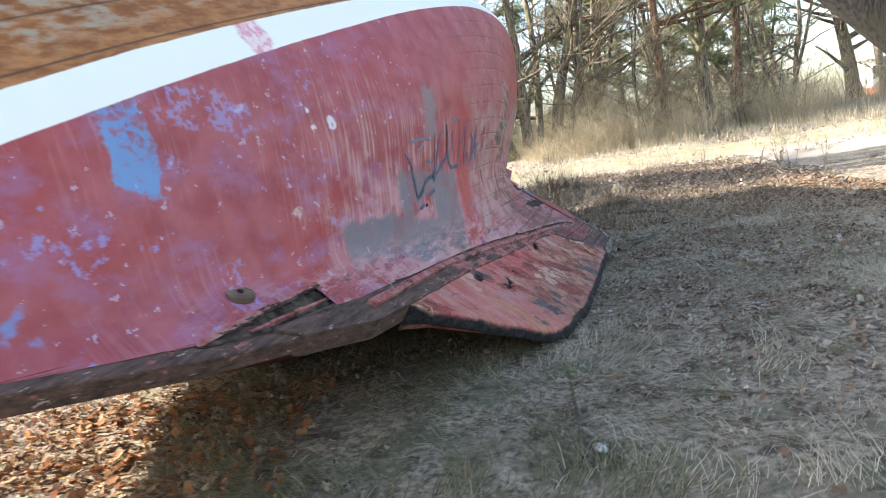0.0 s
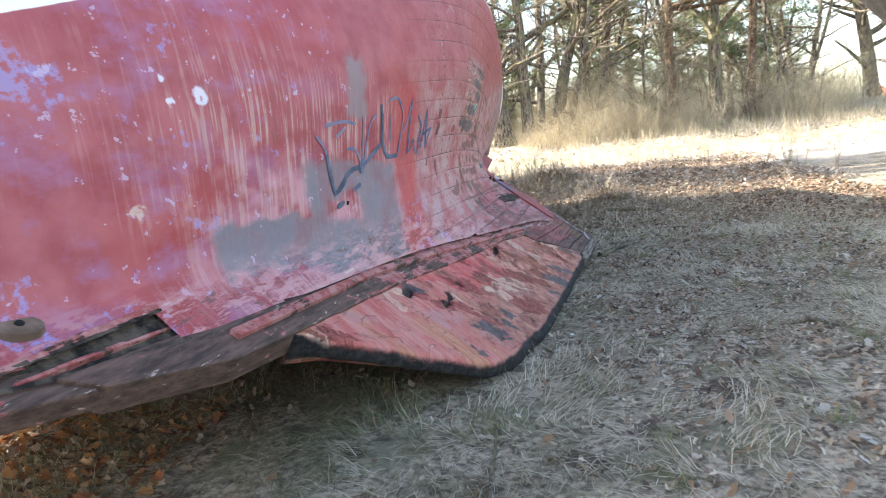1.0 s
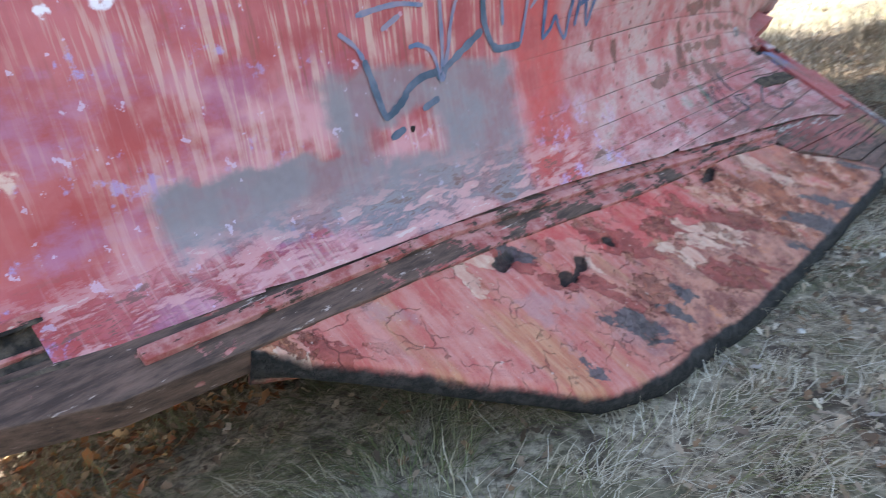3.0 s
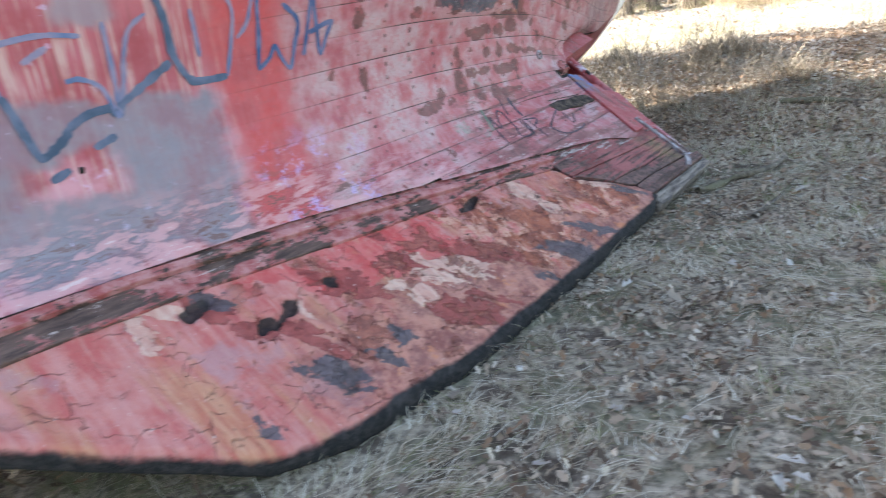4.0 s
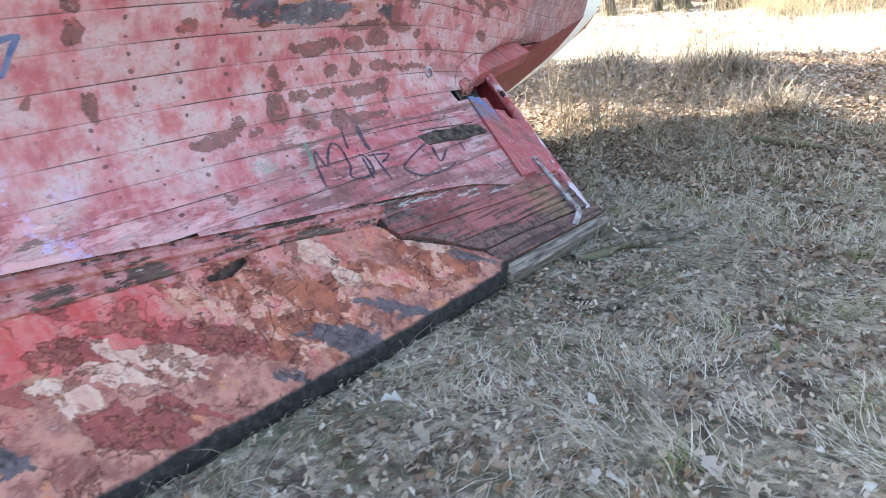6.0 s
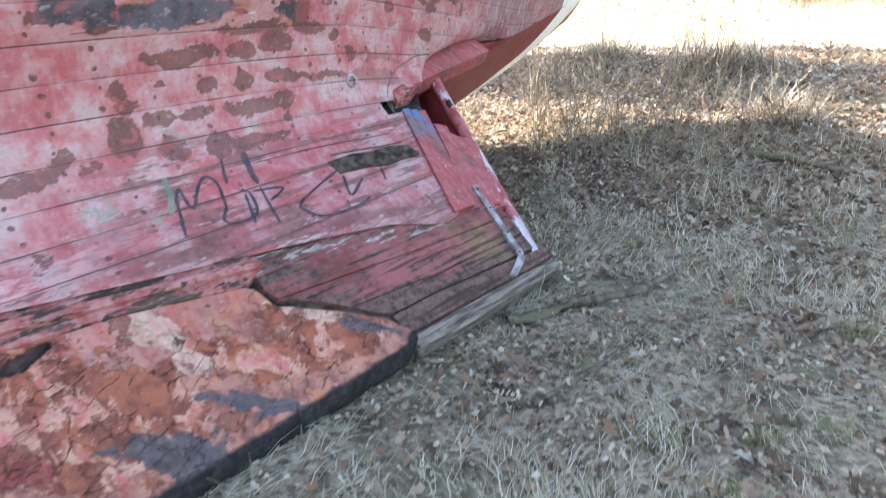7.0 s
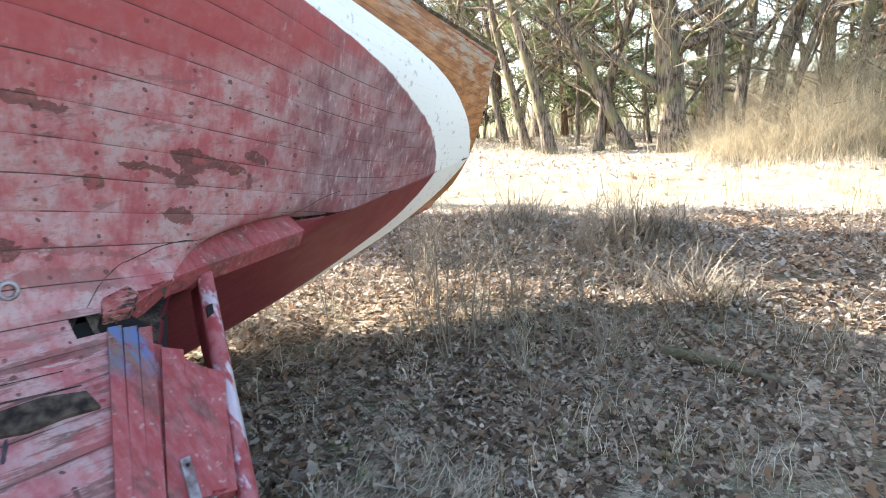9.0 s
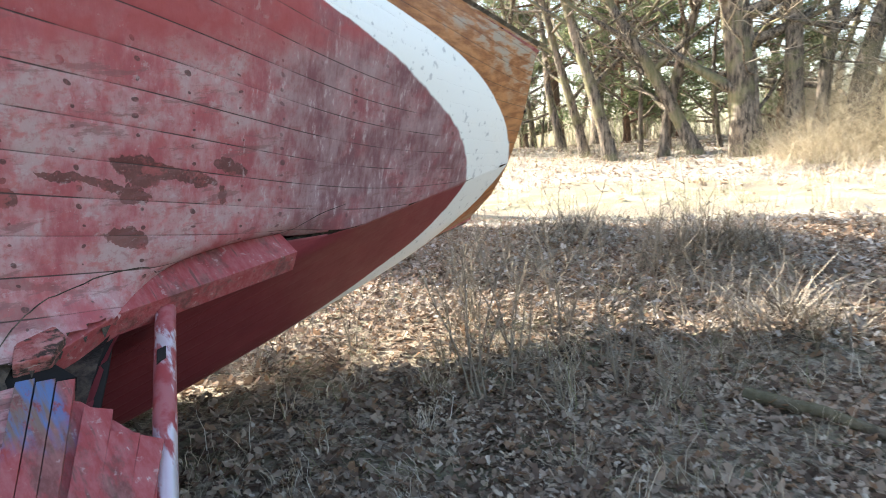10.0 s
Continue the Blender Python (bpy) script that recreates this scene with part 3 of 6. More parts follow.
def post_wood():
    m = Nodes("painted_post_wood", 0.65)
    grain = m.noise(7.0, m.scaled((5, 4, 0.5), turn=(0, -0.37, 0)), detail=6)
    mid = m.noise(6.0, detail=5)
    x, y, z = m.xyz()
    wear = m.noise(16.0, m.scaled((1.5, 1.5, 0.7)), detail=7, rough=0.7)
    col = m.mix(m.step(m.add(m.mul(grain, 0.4), m.mul(wear, 0.6)), 0.40, 0.64), (0.29, 0.050, 0.053), (0.36, 0.115, 0.12))
    col = m.mix(m.mul(m.step(grain, 0.60, 0.68), 0.8), col, (0.12, 0.06, 0.05))
    col = m.mix(m.mul(m.step(wear, 0.63, 0.68), 0.7), col, (0.46, 0.36, 0.35))
    col = m.mix(m.mul(m.step(m.noise(5.0, m.scaled((1.6, 1.6, 0.6), (3, 3, 0)), detail=8, rough=0.7), 0.50, 0.60), 0.75), col, m.mix(m.step(wear, 0.4, 0.6), (0.11, 0.05, 0.045), (0.22, 0.10, 0.09)))
    col = m.mix(m.mul(m.step(m.noise(30.0, detail=5), 0.62, 0.70), 0.5), col, (0.45, 0.33, 0.32))
    blue = m.both(m.step(m.add(z, m.mul(mid, 0.4)), -0.98, -0.84), m.step(x, -2.90, -2.94))
    col = m.mix(m.both(blue, m.step(wear, 0.36, 0.50), 0.92), col, m.mix(m.step(grain, 0.42, 0.60), (0.07, 0.15, 0.32), (0.17, 0.12, 0.10)))
    return m.done(col, 0.6, grain, 0.006, 0.8)


def pipe_paint():
    m = Nodes("worn_pipe_paint", 0.35)
    x, y, z = m.xyz()
    n = m.noise(9.0, m.scaled((1, 1, 0.35)), detail=6)
    bare = m.both(m.step(m.add(n, m.mul(m.step(z, -0.95, -1.25), 0.10)), 0.55, 0.61), m.span(y, -0.022, 0.012, 0.010))
    col = m.mix(m.step(m.noise(14.0), 0.4, 0.6), (0.28, 0.045, 0.05), (0.34, 0.11, 0.12))
    col = m.mix(bare, col, (0.62, 0.60, 0.68))
    m.put(m.b.inputs["Metallic"], m.mul(bare, 0.6))
    return m.done(col, m.sub(0.5, m.mul(bare, 0.2)), n, 0.003, 0.5)


def earth():
    m = Nodes("ground_earth", 0.95)
    x, y, z = m.xyz()
    big, mid, fine = m.noise(0.35, detail=4), m.noise(2.2, detail=7), m.noise(22.0, detail=7, rough=0.7)
    col = m.mix(m.step(fine, 0.35, 0.65), (0.085, 0.063, 0.047), (0.42, 0.35, 0.265))
    col = m.mix(m.both(m.step(mid, 0.48, 0.62), 0.7), col, (0.13, 0.125, 0.075))
    col = m.mix(m.both(m.step(m.noise(3.1, m.scaled((1, 1, 1), (6, 2, 0)), detail=6), 0.56, 0.64), 0.8), col, (0.055, 0.037, 0.028))
    # ground beyond the boat made paler: sunlight put into its colour
    far = m.add(y, m.mul(m.sub(big, 0.5), 1.2))
    sun_pale = m.both(m.step(far, 13.6, 15.6), m.step(far, 27.5, 25.0))
    col = m.mix(m.mul(sun_pale, 0.8), col, m.mix(fine, (0.25, 0.215, 0.18), (0.47, 0.425, 0.375)))
    bend = m.sub(far, m.mul(x, 0.03))
    track = m.span(bend, 16.9, 20.2, 0.3)
    col = m.mix(m.mul(track, 0.75), col, m.mix(m.step(mid, 0.4, 0.6), (0.20, 0.19, 0.10), (0.34, 0.30, 0.20)))
    ruts = m.top(m.span(bend, 17.2, 17.75, 0.15), m.span(bend, 19.2, 19.8, 0.15))
    col = m.mix(m.mul(ruts, 0.8), col, m.mix(fine, (0.19, 0.15, 0.11), (0.36, 0.30, 0.235)))
    return m.done(col, 0.95, m.add(fine, mid), 0.03, 0.8)


def litter(name, tints, lift=0.5):
    """Leaves, straw or twigs: each piece has a tint of its own."""
    m = Nodes(name, 0.85)
    q = m.t.nodes.new("ShaderNodeValToRGB")
    q.color_ramp.interpolation = "CONSTANT"
    el = q.color_ramp.elements
    while len(el) < len(tints):
        el.new(0.5)
    for k, c in enumerate(tints):
        el[k].position, el[k].color = k / len(tints), (*c, 1)
    m.put(q.inputs[0], m.island())
    col = m.mix(m.mul(m.noise(40.0), 0.4), q.outputs[0], (0.05, 0.035, 0.025))
    if lift:
        tr = m.t.nodes.new("ShaderNodeBsdfTranslucent")
        m.put(tr.inputs["Color"], col)
        mx = m.t.nodes.new("ShaderNodeMixShader")
        mx.inputs[0].default_value = lift
        m.t.links.new(m.b.outputs[0], mx.inputs[1])
        m.t.links.new(tr.outputs[0], mx.inputs[2])
        m.t.links.new(mx.outputs[0], m.t.nodes["Material Output"].inputs["Surface"])
    return m.done(col)


def bark(name, dark, pale, moss):
    m = Nodes(name, 0.95)
    groove = m.noise(9.0, m.scaled((2.2, 2.2, 0.35)), detail=7, rough=0.65)
    col = m.mix(m.step(groove, 0.36, 0.66), dark, pale)
    col = m.mix(m.mul(m.step(m.noise(1.6), 0.48, 0.62), 0.7), col, moss)
    return m.done(col, 0.95, groove, 0.03, 1.0)


def plain(name, c1, c2, scale=6.0, rough=0.8, metal=0.0, depth=0.004):
    m = Nodes(name, rough, metal)
    v = m.noise(scale, detail=7)
    return m.done(m.mix(m.step(v, 0.35, 0.65), c1, c2), rough, m.noise(scale * 4, detail=6), depth, 0.6)


HULL = hull_paint()
IRON = iron_paint()
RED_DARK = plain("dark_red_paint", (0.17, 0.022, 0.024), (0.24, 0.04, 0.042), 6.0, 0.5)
TIMBER = keel_wood("worn_keel_timber", 0.44)
BARE_TIMBER_AND_SHADE = keel_wood("bared_timber_and_stem_shade", 0.475, 0.09)
POST = post_wood()
GREYED = grey_wood()
DEADWOOD = dead_wood()
PAD = plain("brown_bedding", (0.10, 0.065, 0.045), (0.20, 0.13, 0.10), 12.0)
# near-black of small parts, and the shade of holes put into colour
DARK = plain("near_black_and_hole_shade", (0.006, 0.005, 0.005), (0.016, 0.012, 0.011), 4.0)
# rotten wood, dark enough to carry the shade in gaps and inside the hull
ROT_AND_SHADE = plain("rotten_wood_and_gap_shade", (0.012, 0.009, 0.008), (0.095, 0.070, 0.054), 14.0, 0.95, 0.0, 0.02)
STEEL = pipe_paint()
ZINC = plain("bare_strap_metal", (0.13, 0.075, 0.07), (0.34, 0.33, 0.35), 11.0, 0.55, 0.3)
BLUE_INK = plain("blue_spray_paint", (0.035, 0.068, 0.155), (0.12, 0.13, 0.22), 11.0, 0.5)
FADED_INK = plain("faded_blue_spray", (0.08, 0.12, 0.22), (0.22, 0.18, 0.25), 9.0, 0.6)
DARK_INK = plain("dark_blue_spray", (0.035, 0.06, 0.10), (0.10, 0.12, 0.18), 9.0, 0.6)
BLACK_INK = plain("black_marker", (0.028, 0.022, 0.034), (0.085, 0.05, 0.06), 20.0, 0.5)
GREEN_INK = plain("green_marker", (0.08, 0.14, 0.10), (0.20, 0.17, 0.14), 12.0, 0.6)
CRUST = plain("corroded_fitting", (0.16, 0.19, 0.19), (0.48, 0.50, 0.47), 40.0, 0.8, 0.0, 0.01)
GROUND = earth()
BARK = bark("oak_bark", (0.035, 0.029, 0.024), (0.26, 0.21, 0.165), (0.18, 0.17, 0.09))
PINE_BARK = bark("pine_bark", (0.07, 0.042, 0.03), (0.22, 0.13, 0.085), (0.15, 0.11, 0.07))
STRAW = litter("dry_straw", ((0.66, 0.57, 0.44), (0.44, 0.36, 0.26), (0.74, 0.67, 0.55), (0.26, 0.205, 0.135), (0.25, 0.255, 0.12), (0.61, 0.53, 0.40)), 0.3)
# limp grass, its tints darkened to put shade under the keel
GRASSY = litter("limp_grass_and_keel_shade", ((0.24, 0.22, 0.13), (0.15, 0.175, 0.075), (0.36, 0.32, 0.22), (0.11, 0.10, 0.062), (0.18, 0.19, 0.09)), 0.3)
LEAF = litter("oak_leaf_litter", ((0.25, 0.17, 0.12), (0.36, 0.265, 0.195), (0.46, 0.355, 0.27), (0.17, 0.112, 0.078), (0.32, 0.195, 0.118), (0.33, 0.255, 0.195), (0.11, 0.075, 0.054)), 0.35)
RUSSET = litter("russet_leaf_litter", ((0.30, 0.13, 0.055), (0.40, 0.19, 0.075), (0.22, 0.10, 0.05), (0.46, 0.30, 0.17), (0.35, 0.12, 0.05), (0.15, 0.08, 0.045)), 0.35)
FRAGMENT = litter("crumbled_leaves", ((0.55, 0.455, 0.35), (0.37, 0.28, 0.20), (0.56, 0.475, 0.385), (0.26, 0.185, 0.125), (0.46, 0.36, 0.26), (0.13, 0.085, 0.06)), 0.2)
# pale leaves; on sunny ground the tints also hold the sunlight
PALE_LEAF = litter("bleached_and_sunlit_leaf_litter", ((0.38, 0.31, 0.25), (0.52, 0.46, 0.40), (0.60, 0.55, 0.50), (0.28, 0.21, 0.16), (0.40, 0.28, 0.20)), 0.35)
BLEACHED = litter("bleached_straw", ((0.72, 0.65, 0.53), (0.60, 0.52, 0.39), (0.80, 0.74, 0.63), (0.50, 0.42, 0.30)), 0.3)
FRESH = litter("fresh_grass", ((0.16, 0.22, 0.07), (0.22, 0.26, 0.10), (0.30, 0.30, 0.15)), 0.3)
BRUSH = litter("dry_brushwood", ((0.66, 0.57, 0.42), (0.52, 0.44, 0.31), (0.74, 0.66, 0.51), (0.38, 0.32, 0.225)), 0.4)
SCRUB = litter("grey_scrub", ((0.34, 0.29, 0.22), (0.48, 0.42, 0.32), (0.23, 0.20, 0.145), (0.34, 0.36, 0.19)), 0.4)
TWIG = litter("bare_twigs", ((0.15, 0.12, 0.092), (0.26, 0.215, 0.165), (0.38, 0.325, 0.25)), 0.0)
NEEDLE = litter("pine_needles", ((0.15, 0.19, 0.095), (0.20, 0.25, 0.125), (0.26, 0.30, 0.165), (0.19, 0.22, 0.13)), 0.5)
# bark of the leaning trunk, darkened to look shaded on its near side
SHADE_BARK = bark("shaded_bark", (0.012, 0.011, 0.011), (0.035, 0.032, 0.03), (0.03, 0.028, 0.018))
STICK = bark("stick_bark", (0.07, 0.055, 0.042), (0.19, 0.155, 0.12), (0.11, 0.10, 0.055))
STONE = plain("pale_stone", (0.38, 0.37, 0.34), (0.60, 0.58, 0.54), 9.0, 0.9)


def part(name, bm, material, parent=None, label="", smooth=False):
    """One bmesh, linked as one object."""
    me = bpy.data.meshes.new(name)
    bm.to_mesh(me)
    bm.free()
    return solid(name, me, material, parent, label, smooth)


def solid(name, me, material, parent=None, label="", smooth=False):
    me.materials.append(material)
    if smooth:
        for f in me.polygons:
            f.use_smooth = True
    ob = new(name, me)
    if parent is not None:
        ob.parent = parent
    if label:
        ob["label"] = label
    return ob


def mesh(name, verts, faces):
    me = bpy.data.meshes.new(name)
    me.from_pydata([tuple(v) for v in verts], [], [tuple(f) for f in faces])
    me.update()
    return me


def big_mesh(name, verts, faces):
    """A large mesh of faces with one number of corners, from arrays."""
    verts, faces = np.asarray(verts, np.float32).reshape(-1, 3), np.asarray(faces, np.int32)
    n, k = faces.shape
    me = bpy.data.meshes.new(name)
    me.vertices.add(len(verts))
    me.vertices.foreach_set("co", verts.ravel())
    me.loops.add(n * k)
    me.loops.foreach_set("vertex_index", faces.ravel())
    me.polygons.add(n)
    me.polygons.foreach_set("loop_start", np.arange(0, n * k, k, dtype=np.int32))
    me.polygons.foreach_set("loop_total", np.full(n, k, np.int32))
    me.update(calc_edges=True)
    return me


def curve_at(xs, ys, x):
    """A smooth line through a few values."""
    xs, ys = np.asarray(xs, float), np.asarray(ys, float)
    m = np.gradient(ys, xs)
    i = np.clip(np.searchsorted(xs, x) - 1, 0, len(xs) - 2)
    h = xs[i + 1] - xs[i]
    t = np.clip((x - xs[i]) / h, 0, 1)
    return ((1 + 2 * t) * (1 - t) ** 2 * ys[i] + t * (1 - t) ** 2 * h * m[i]
            + t * t * (3 - 2 * t) * ys[i + 1] + t * t * (t - 1) * h * m[i + 1])


# ---------------------------------------------------------------- ground
def ground_z(x, y):
    rise = np.clip(y - 11.0, 0, 17)
    z = 0.1 * rise * rise / (rise + 1.2)
    z = z + 0.035 * np.sin(0.9 * x + 1.3) * np.sin(0.7 * y) + 0.02 * np.sin(2.3 * x - 1.1 * y)
    for mx, my, r, k in ((2.75, 14.6, 0.8, 0.22), (3.35, 12.7, 0.45, 0.14), (0.9, 15.2, 0.9, 0.25), (4.9, 13.6, 0.9, 0.12)):
        z = z + k * np.exp(-((x - mx) ** 2 + (y - my) ** 2) / r ** 2)
    return z


def spaced(lo, hi, step, far):
    near = np.arange(lo, hi + step / 2, step)
    out = [step]
    while sum(out) < far:
        out.append(out[-1] * 1.25)
    grow = np.cumsum(out)
    return np.concatenate([near[0] - grow[::-1], near, near[-1] + grow])


def make_ground():
    xs, ys = spaced(-7, 13, 0.1, 900), spaced(-3, 30, 0.1, 900)
    X, Y = np.meshgrid(xs, ys, indexing="ij")
    Z = ground_z(X, Y) + 0.012 * np.sin(9 * X + 4 * np.sin(3 * Y)) * np.sin(8 * Y + 3 * np.sin(5 * X))
    n = len(ys)
    verts = np.stack([X, Y, Z], -1).reshape(-1, 3)
    i, j = np.meshgrid(np.arange(len(xs) - 1), np.arange(n - 1), indexing="ij")
    k = (i * n + j).reshape(-1)
    me = mesh("ground", verts.tolist(), np.stack([k, k + n, k + n + 1, k + 1], -1).tolist())
    ob = solid("ground", me, GROUND, None, "", True)
    return tagged(ob, "forest floor of dry grass, bare earth and brown leaf litter", "ground", kind="structure")


make_ground()

# ---------------------------------------------------------------- the boat
# Boat space: x aft along the waterline, y athwart (minus is the side that faces up), z up the mast.
AFT, SIDE, UP = Vector((0.3046, 0.9523, 0.0188)), Vector((0.5112, -0.1801, 0.8404)), Vector((-0.8037, 0.2464, 0.5417))
BOAT = Matrix.Translation((1.278, 11.718, 1.386)) @ Matrix((AFT, -SIDE, UP)).transposed().to_4x4()
boat = tagged(new("sailing_boat"), "old wooden sailing boat heeled over, flaking red bottom paint", "boat")
boat.matrix_world = BOAT

# Lines of the hull: along the boat, half breadths and heights of seven lines from rabbet to sheer.
LINES_S = (-11.5, -10.3, -9.1, -7.9, -6.5, -5.1, -3.8, -3.3, -2.6, -1.1, 0.0, 0.64)
LINES_W = (
    (0.03, 0.045, 0.06, 0.08, 0.09, 0.09, 0.07, 0.06, 0.05, 0.0, 0.0, 0.0),
    (0.06, 0.10, 0.13, 0.16, 0.18, 0.16, 0.12, 0.11, 0.13, 0.12, 0.10, 0.08),
    (0.08, 0.18, 0.29, 0.46, 0.55, 0.42, 0.40, 0.38, 0.36, 0.26, 0.25, 0.20),
    (0.10, 0.32, 0.58, 0.92, 1.26, 1.30, 1.20, 1.12, 0.95, 0.66, 0.50, 0.35),
    (0.13, 0.48, 0.90, 1.28, 1.66, 1.88, 1.86, 1.78, 1.58, 1.03, 0.72, 0.52),
    (0.28, 0.72, 1.14, 1.48, 1.78, 1.95, 1.93, 1.86, 1.72, 1.28, 0.95, 0.70),
    (0.55, 0.98, 1.38, 1.66, 1.88, 2.00, 1.97, 1.92, 1.80, 1.42, 1.08, 0.85),
)
LINES_H = (
    (-0.12, -0.50, -0.87, -1.03, -1.17, -1.40, -1.60, -1.70, -0.62, -0.27, 0.00, 0.16),
    (-0.09, -0.40, -0.60, -0.82, -1.08, -1.08, -0.88, -0.78, -0.52, -0.23, 0.01, 0.17),
    (-0.06, -0.33, -0.46, -0.64, -0.79, -0.78, -0.61, -0.54, -0.43, -0.185, 0.03, 0.19),
    (-0.03, -0.16, -0.25, -0.37, -0.46, -0.49, -0.34, -0.30, -0.24, -0.085, 0.08, 0.23),
    (0.0, 0.0, 0.0, 0.0, 0.0, 0.0, 0.0, 0.0, 0.0, 0.03, 0.17, 0.32),
    (0.5, 0.48, 0.45, 0.42, 0.4, 0.36, 0.32, 0.30, 0.28, 0.27, 0.34, 0.42),
    (1.2, 1.1, 1.02, 0.94, 0.86, 0.74, 0.65, 0.62, 0.58, 0.53, 0.51, 0.51),
)


def section(s, count=16):
    """The hull's section at s: points from the rabbet up to the sheer, as (half breadth, height), and how far each lies from the waterline along the skin."""
    p = np.array([(curve_at(LINES_S, w, s), curve_at(LINES_S, h, s)) for w, h in zip(LINES_W, LINES_H)])
    e = np.vstack([2 * p[0] - p[1], p, 2 * p[-1] - p[-2]])
    out = []
    for i in range(1, len(p)):
        a, b, c, d = e[i - 1], e[i], e[i + 1], e[i + 2]
        ta = np.linalg.norm(b - a) ** 0.5 + 1e-6
        tb = ta + np.linalg.norm(c - b) ** 0.5 + 1e-6
        tc = tb + np.linalg.norm(d - c) ** 0.5 + 1e-6
        for t in np.linspace(ta, tb, count, endpoint=(i == len(p) - 1)):
            a1 = (ta - t) / ta * a + t / ta * b
            a2 = (tb - t) / (tb - ta) * b + (t - ta) / (tb - ta) * c
            a3 = (tc - t) / (tc - tb) * c + (t - tb) / (tc - tb) * d
            b1 = (tb - t) / tb * a1 + t / tb * a2
            b2 = (tc - t) / (tc - ta) * a2 + (t - ta) / (tc - ta) * a3
            out.append((tb - t) / (tb - ta) * b1 + (t - ta) / (tb - ta) * b2)
    out = np.array(out)
    out[:, 0] = np.maximum(out[:, 0], 0.0)
    run = np.concatenate([[0], np.cumsum(np.linalg.norm(np.diff(out, axis=0), axis=1))])
    zero = run[4 * count]
    return out, run - zero


STATIONS = np.unique(np.round(np.concatenate([np.arange(-11.5, -9.7, 0.15), np.arange(-9.7, -8.55, 0.024), np.arange(-8.53, -8.5, 0.1), np.arange(-8.5, -3.9, 0.15), np.arange(-3.9, -3.5, 0.05), np.arange(-3.5, -2.1, 0.025), np.arange(-2.1, 0.6, 0.1), [0.64]]), 3))
SECTIONS = [section(s) for s in STATIONS]
GIRTH_S, GIRTH = (-11.5, -10.3, -9.1, -7.9, -6.5, -5.1, -3.8, -2.6, -1.1, 0.0, 0.64), (0.2, 0.75, 1.3, 1.85, 2.35, 2.65, 2.7, 2.55, 2.1, 1.8, 1.6)
STRAKES = 17


def skin(i, d):
    """The point of station i that lies d along the skin from the waterline (minus towards the keel), and the outward normal."""
    pts, run = SECTIONS[i]
    d = min(max(d, run[0]), run[-1])
    w, h = np.interp(d, run, pts[:, 0]), np.interp(d, run, pts[:, 1])
    e = 0.03
    tw = np.interp(d + e, run, pts[:, 0]) - np.interp(d - e, run, pts[:, 0])
    th = np.interp(d + e, run, pts[:, 1]) - np.interp(d - e, run, pts[:, 1])
    k = math.hypot(tw, th) or 1.0
    return w, h, th / k, -tw / k


def stern_s(i, h):
    """The last stations lean back with the transom."""
    s = STATIONS[i]
    f = max(0.0, (s + 0.2) / 0.84)
    return s + f * 0.74 * max(0.0, h - 0.16)


def in_opening(s, h):
    """The opening for the propeller, and all that lies aft of the stern post."""
    slot = s > -3.16 and -0.865 < h < -0.775
    return slot or s > -2.99 + 0.38 * (h + 0.87) and h < -0.665 + 0.30 * (s + 2.7) and s < -2.15


def rotten(s, h):
    """The gap that has rotted out of the lowest planks forward."""
    f = (s + 9.75) / 1.07
    mid = -0.755 - 0.115 * f
    rag = 0.018 * noise.noise((s * 9, 0.5, h * 4)) + 0.01 * noise.noise((s * 31, 2.5, h * 9))
    return 0 < f < 1 and abs(h - mid) < 0.105 * f ** 0.9 + rag


def strake(lo, hi, side):
    """A plank of the hull's skin: lo and hi give its edges, as lengths along the skin, at a station."""
    verts, faces, rows, across, foot, girth = [], [], [], [], [], []
    for i, s in enumerate(STATIONS):
        a, b = lo(i), hi(i)
        floor_ = SECTIONS[i][1][0]
        if b <= floor_ + 0.004:
            rows.append(None)
            continue
        a = max(a, floor_)
        wear = min(1.0, max(0.0, (s + 6.9) / 1.6), max(0.25, (-0.9 - s) / 1.5)) if hi(i) <= 0.001 else 0.5
        g, deep = min(0.0026, (b - a) * 0.2), 0.0014 * wear
        steps = [(a + g * 0.12 * wear, deep), (a + g * 1.8, 0.0)] + [(a + (b - a) * f, 0.0) for f in (0.2, 0.35, 0.5, 0.65, 0.8)] + [(b - g * 1.8, 0.0), (b - g * 0.12 * wear, deep)]
        row = []
        for d, deep in steps:
            w, h, nw, nh = skin(i, d)
            row.append(len(verts))
            across.append((d - a) / (b - a) if a > floor_ else max(0.3, 1 - (b - d) / 0.15))
            foot.append(d - floor_)
            girth.append(d)
            verts.append((stern_s(i, h), -side * (w - nw * deep), h - nh * deep))
        rows.append(row)
    for i in range(len(rows) - 1):
        p, q = rows[i], rows[i + 1]
        if p is None or q is None:
            continue
        for k in range(len(p) - 1):
            c = np.mean([verts[j] for j in (p[k], p[k + 1], q[k], q[k + 1])], axis=0)
            if side > 0 and (in_opening(c[0], c[2]) or rotten(c[0], c[2])):
                continue
            f = (p[k], q[k], q[k + 1], p[k + 1])
            faces.append(f if side > 0 else f[::-1])
    return verts, faces, across, foot, girth


def plank(lo, hi, side):
    v, f, across, foot, girth = strake(lo, hi, side)
    used = sorted({k for q in f for k in q})
    if not used:
        return
    where = {k: n for n, k in enumerate(used)}
    me = mesh("plank", [v[k] for k in used], [[where[k] for k in q] for q in f])
    for name, values in (("across", across), ("foot", foot), ("girth", girth)):
        me.attributes.new(name, "FLOAT", "POINT").data.foreach_set("value", [values[k] for k in used])
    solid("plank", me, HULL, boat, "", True)


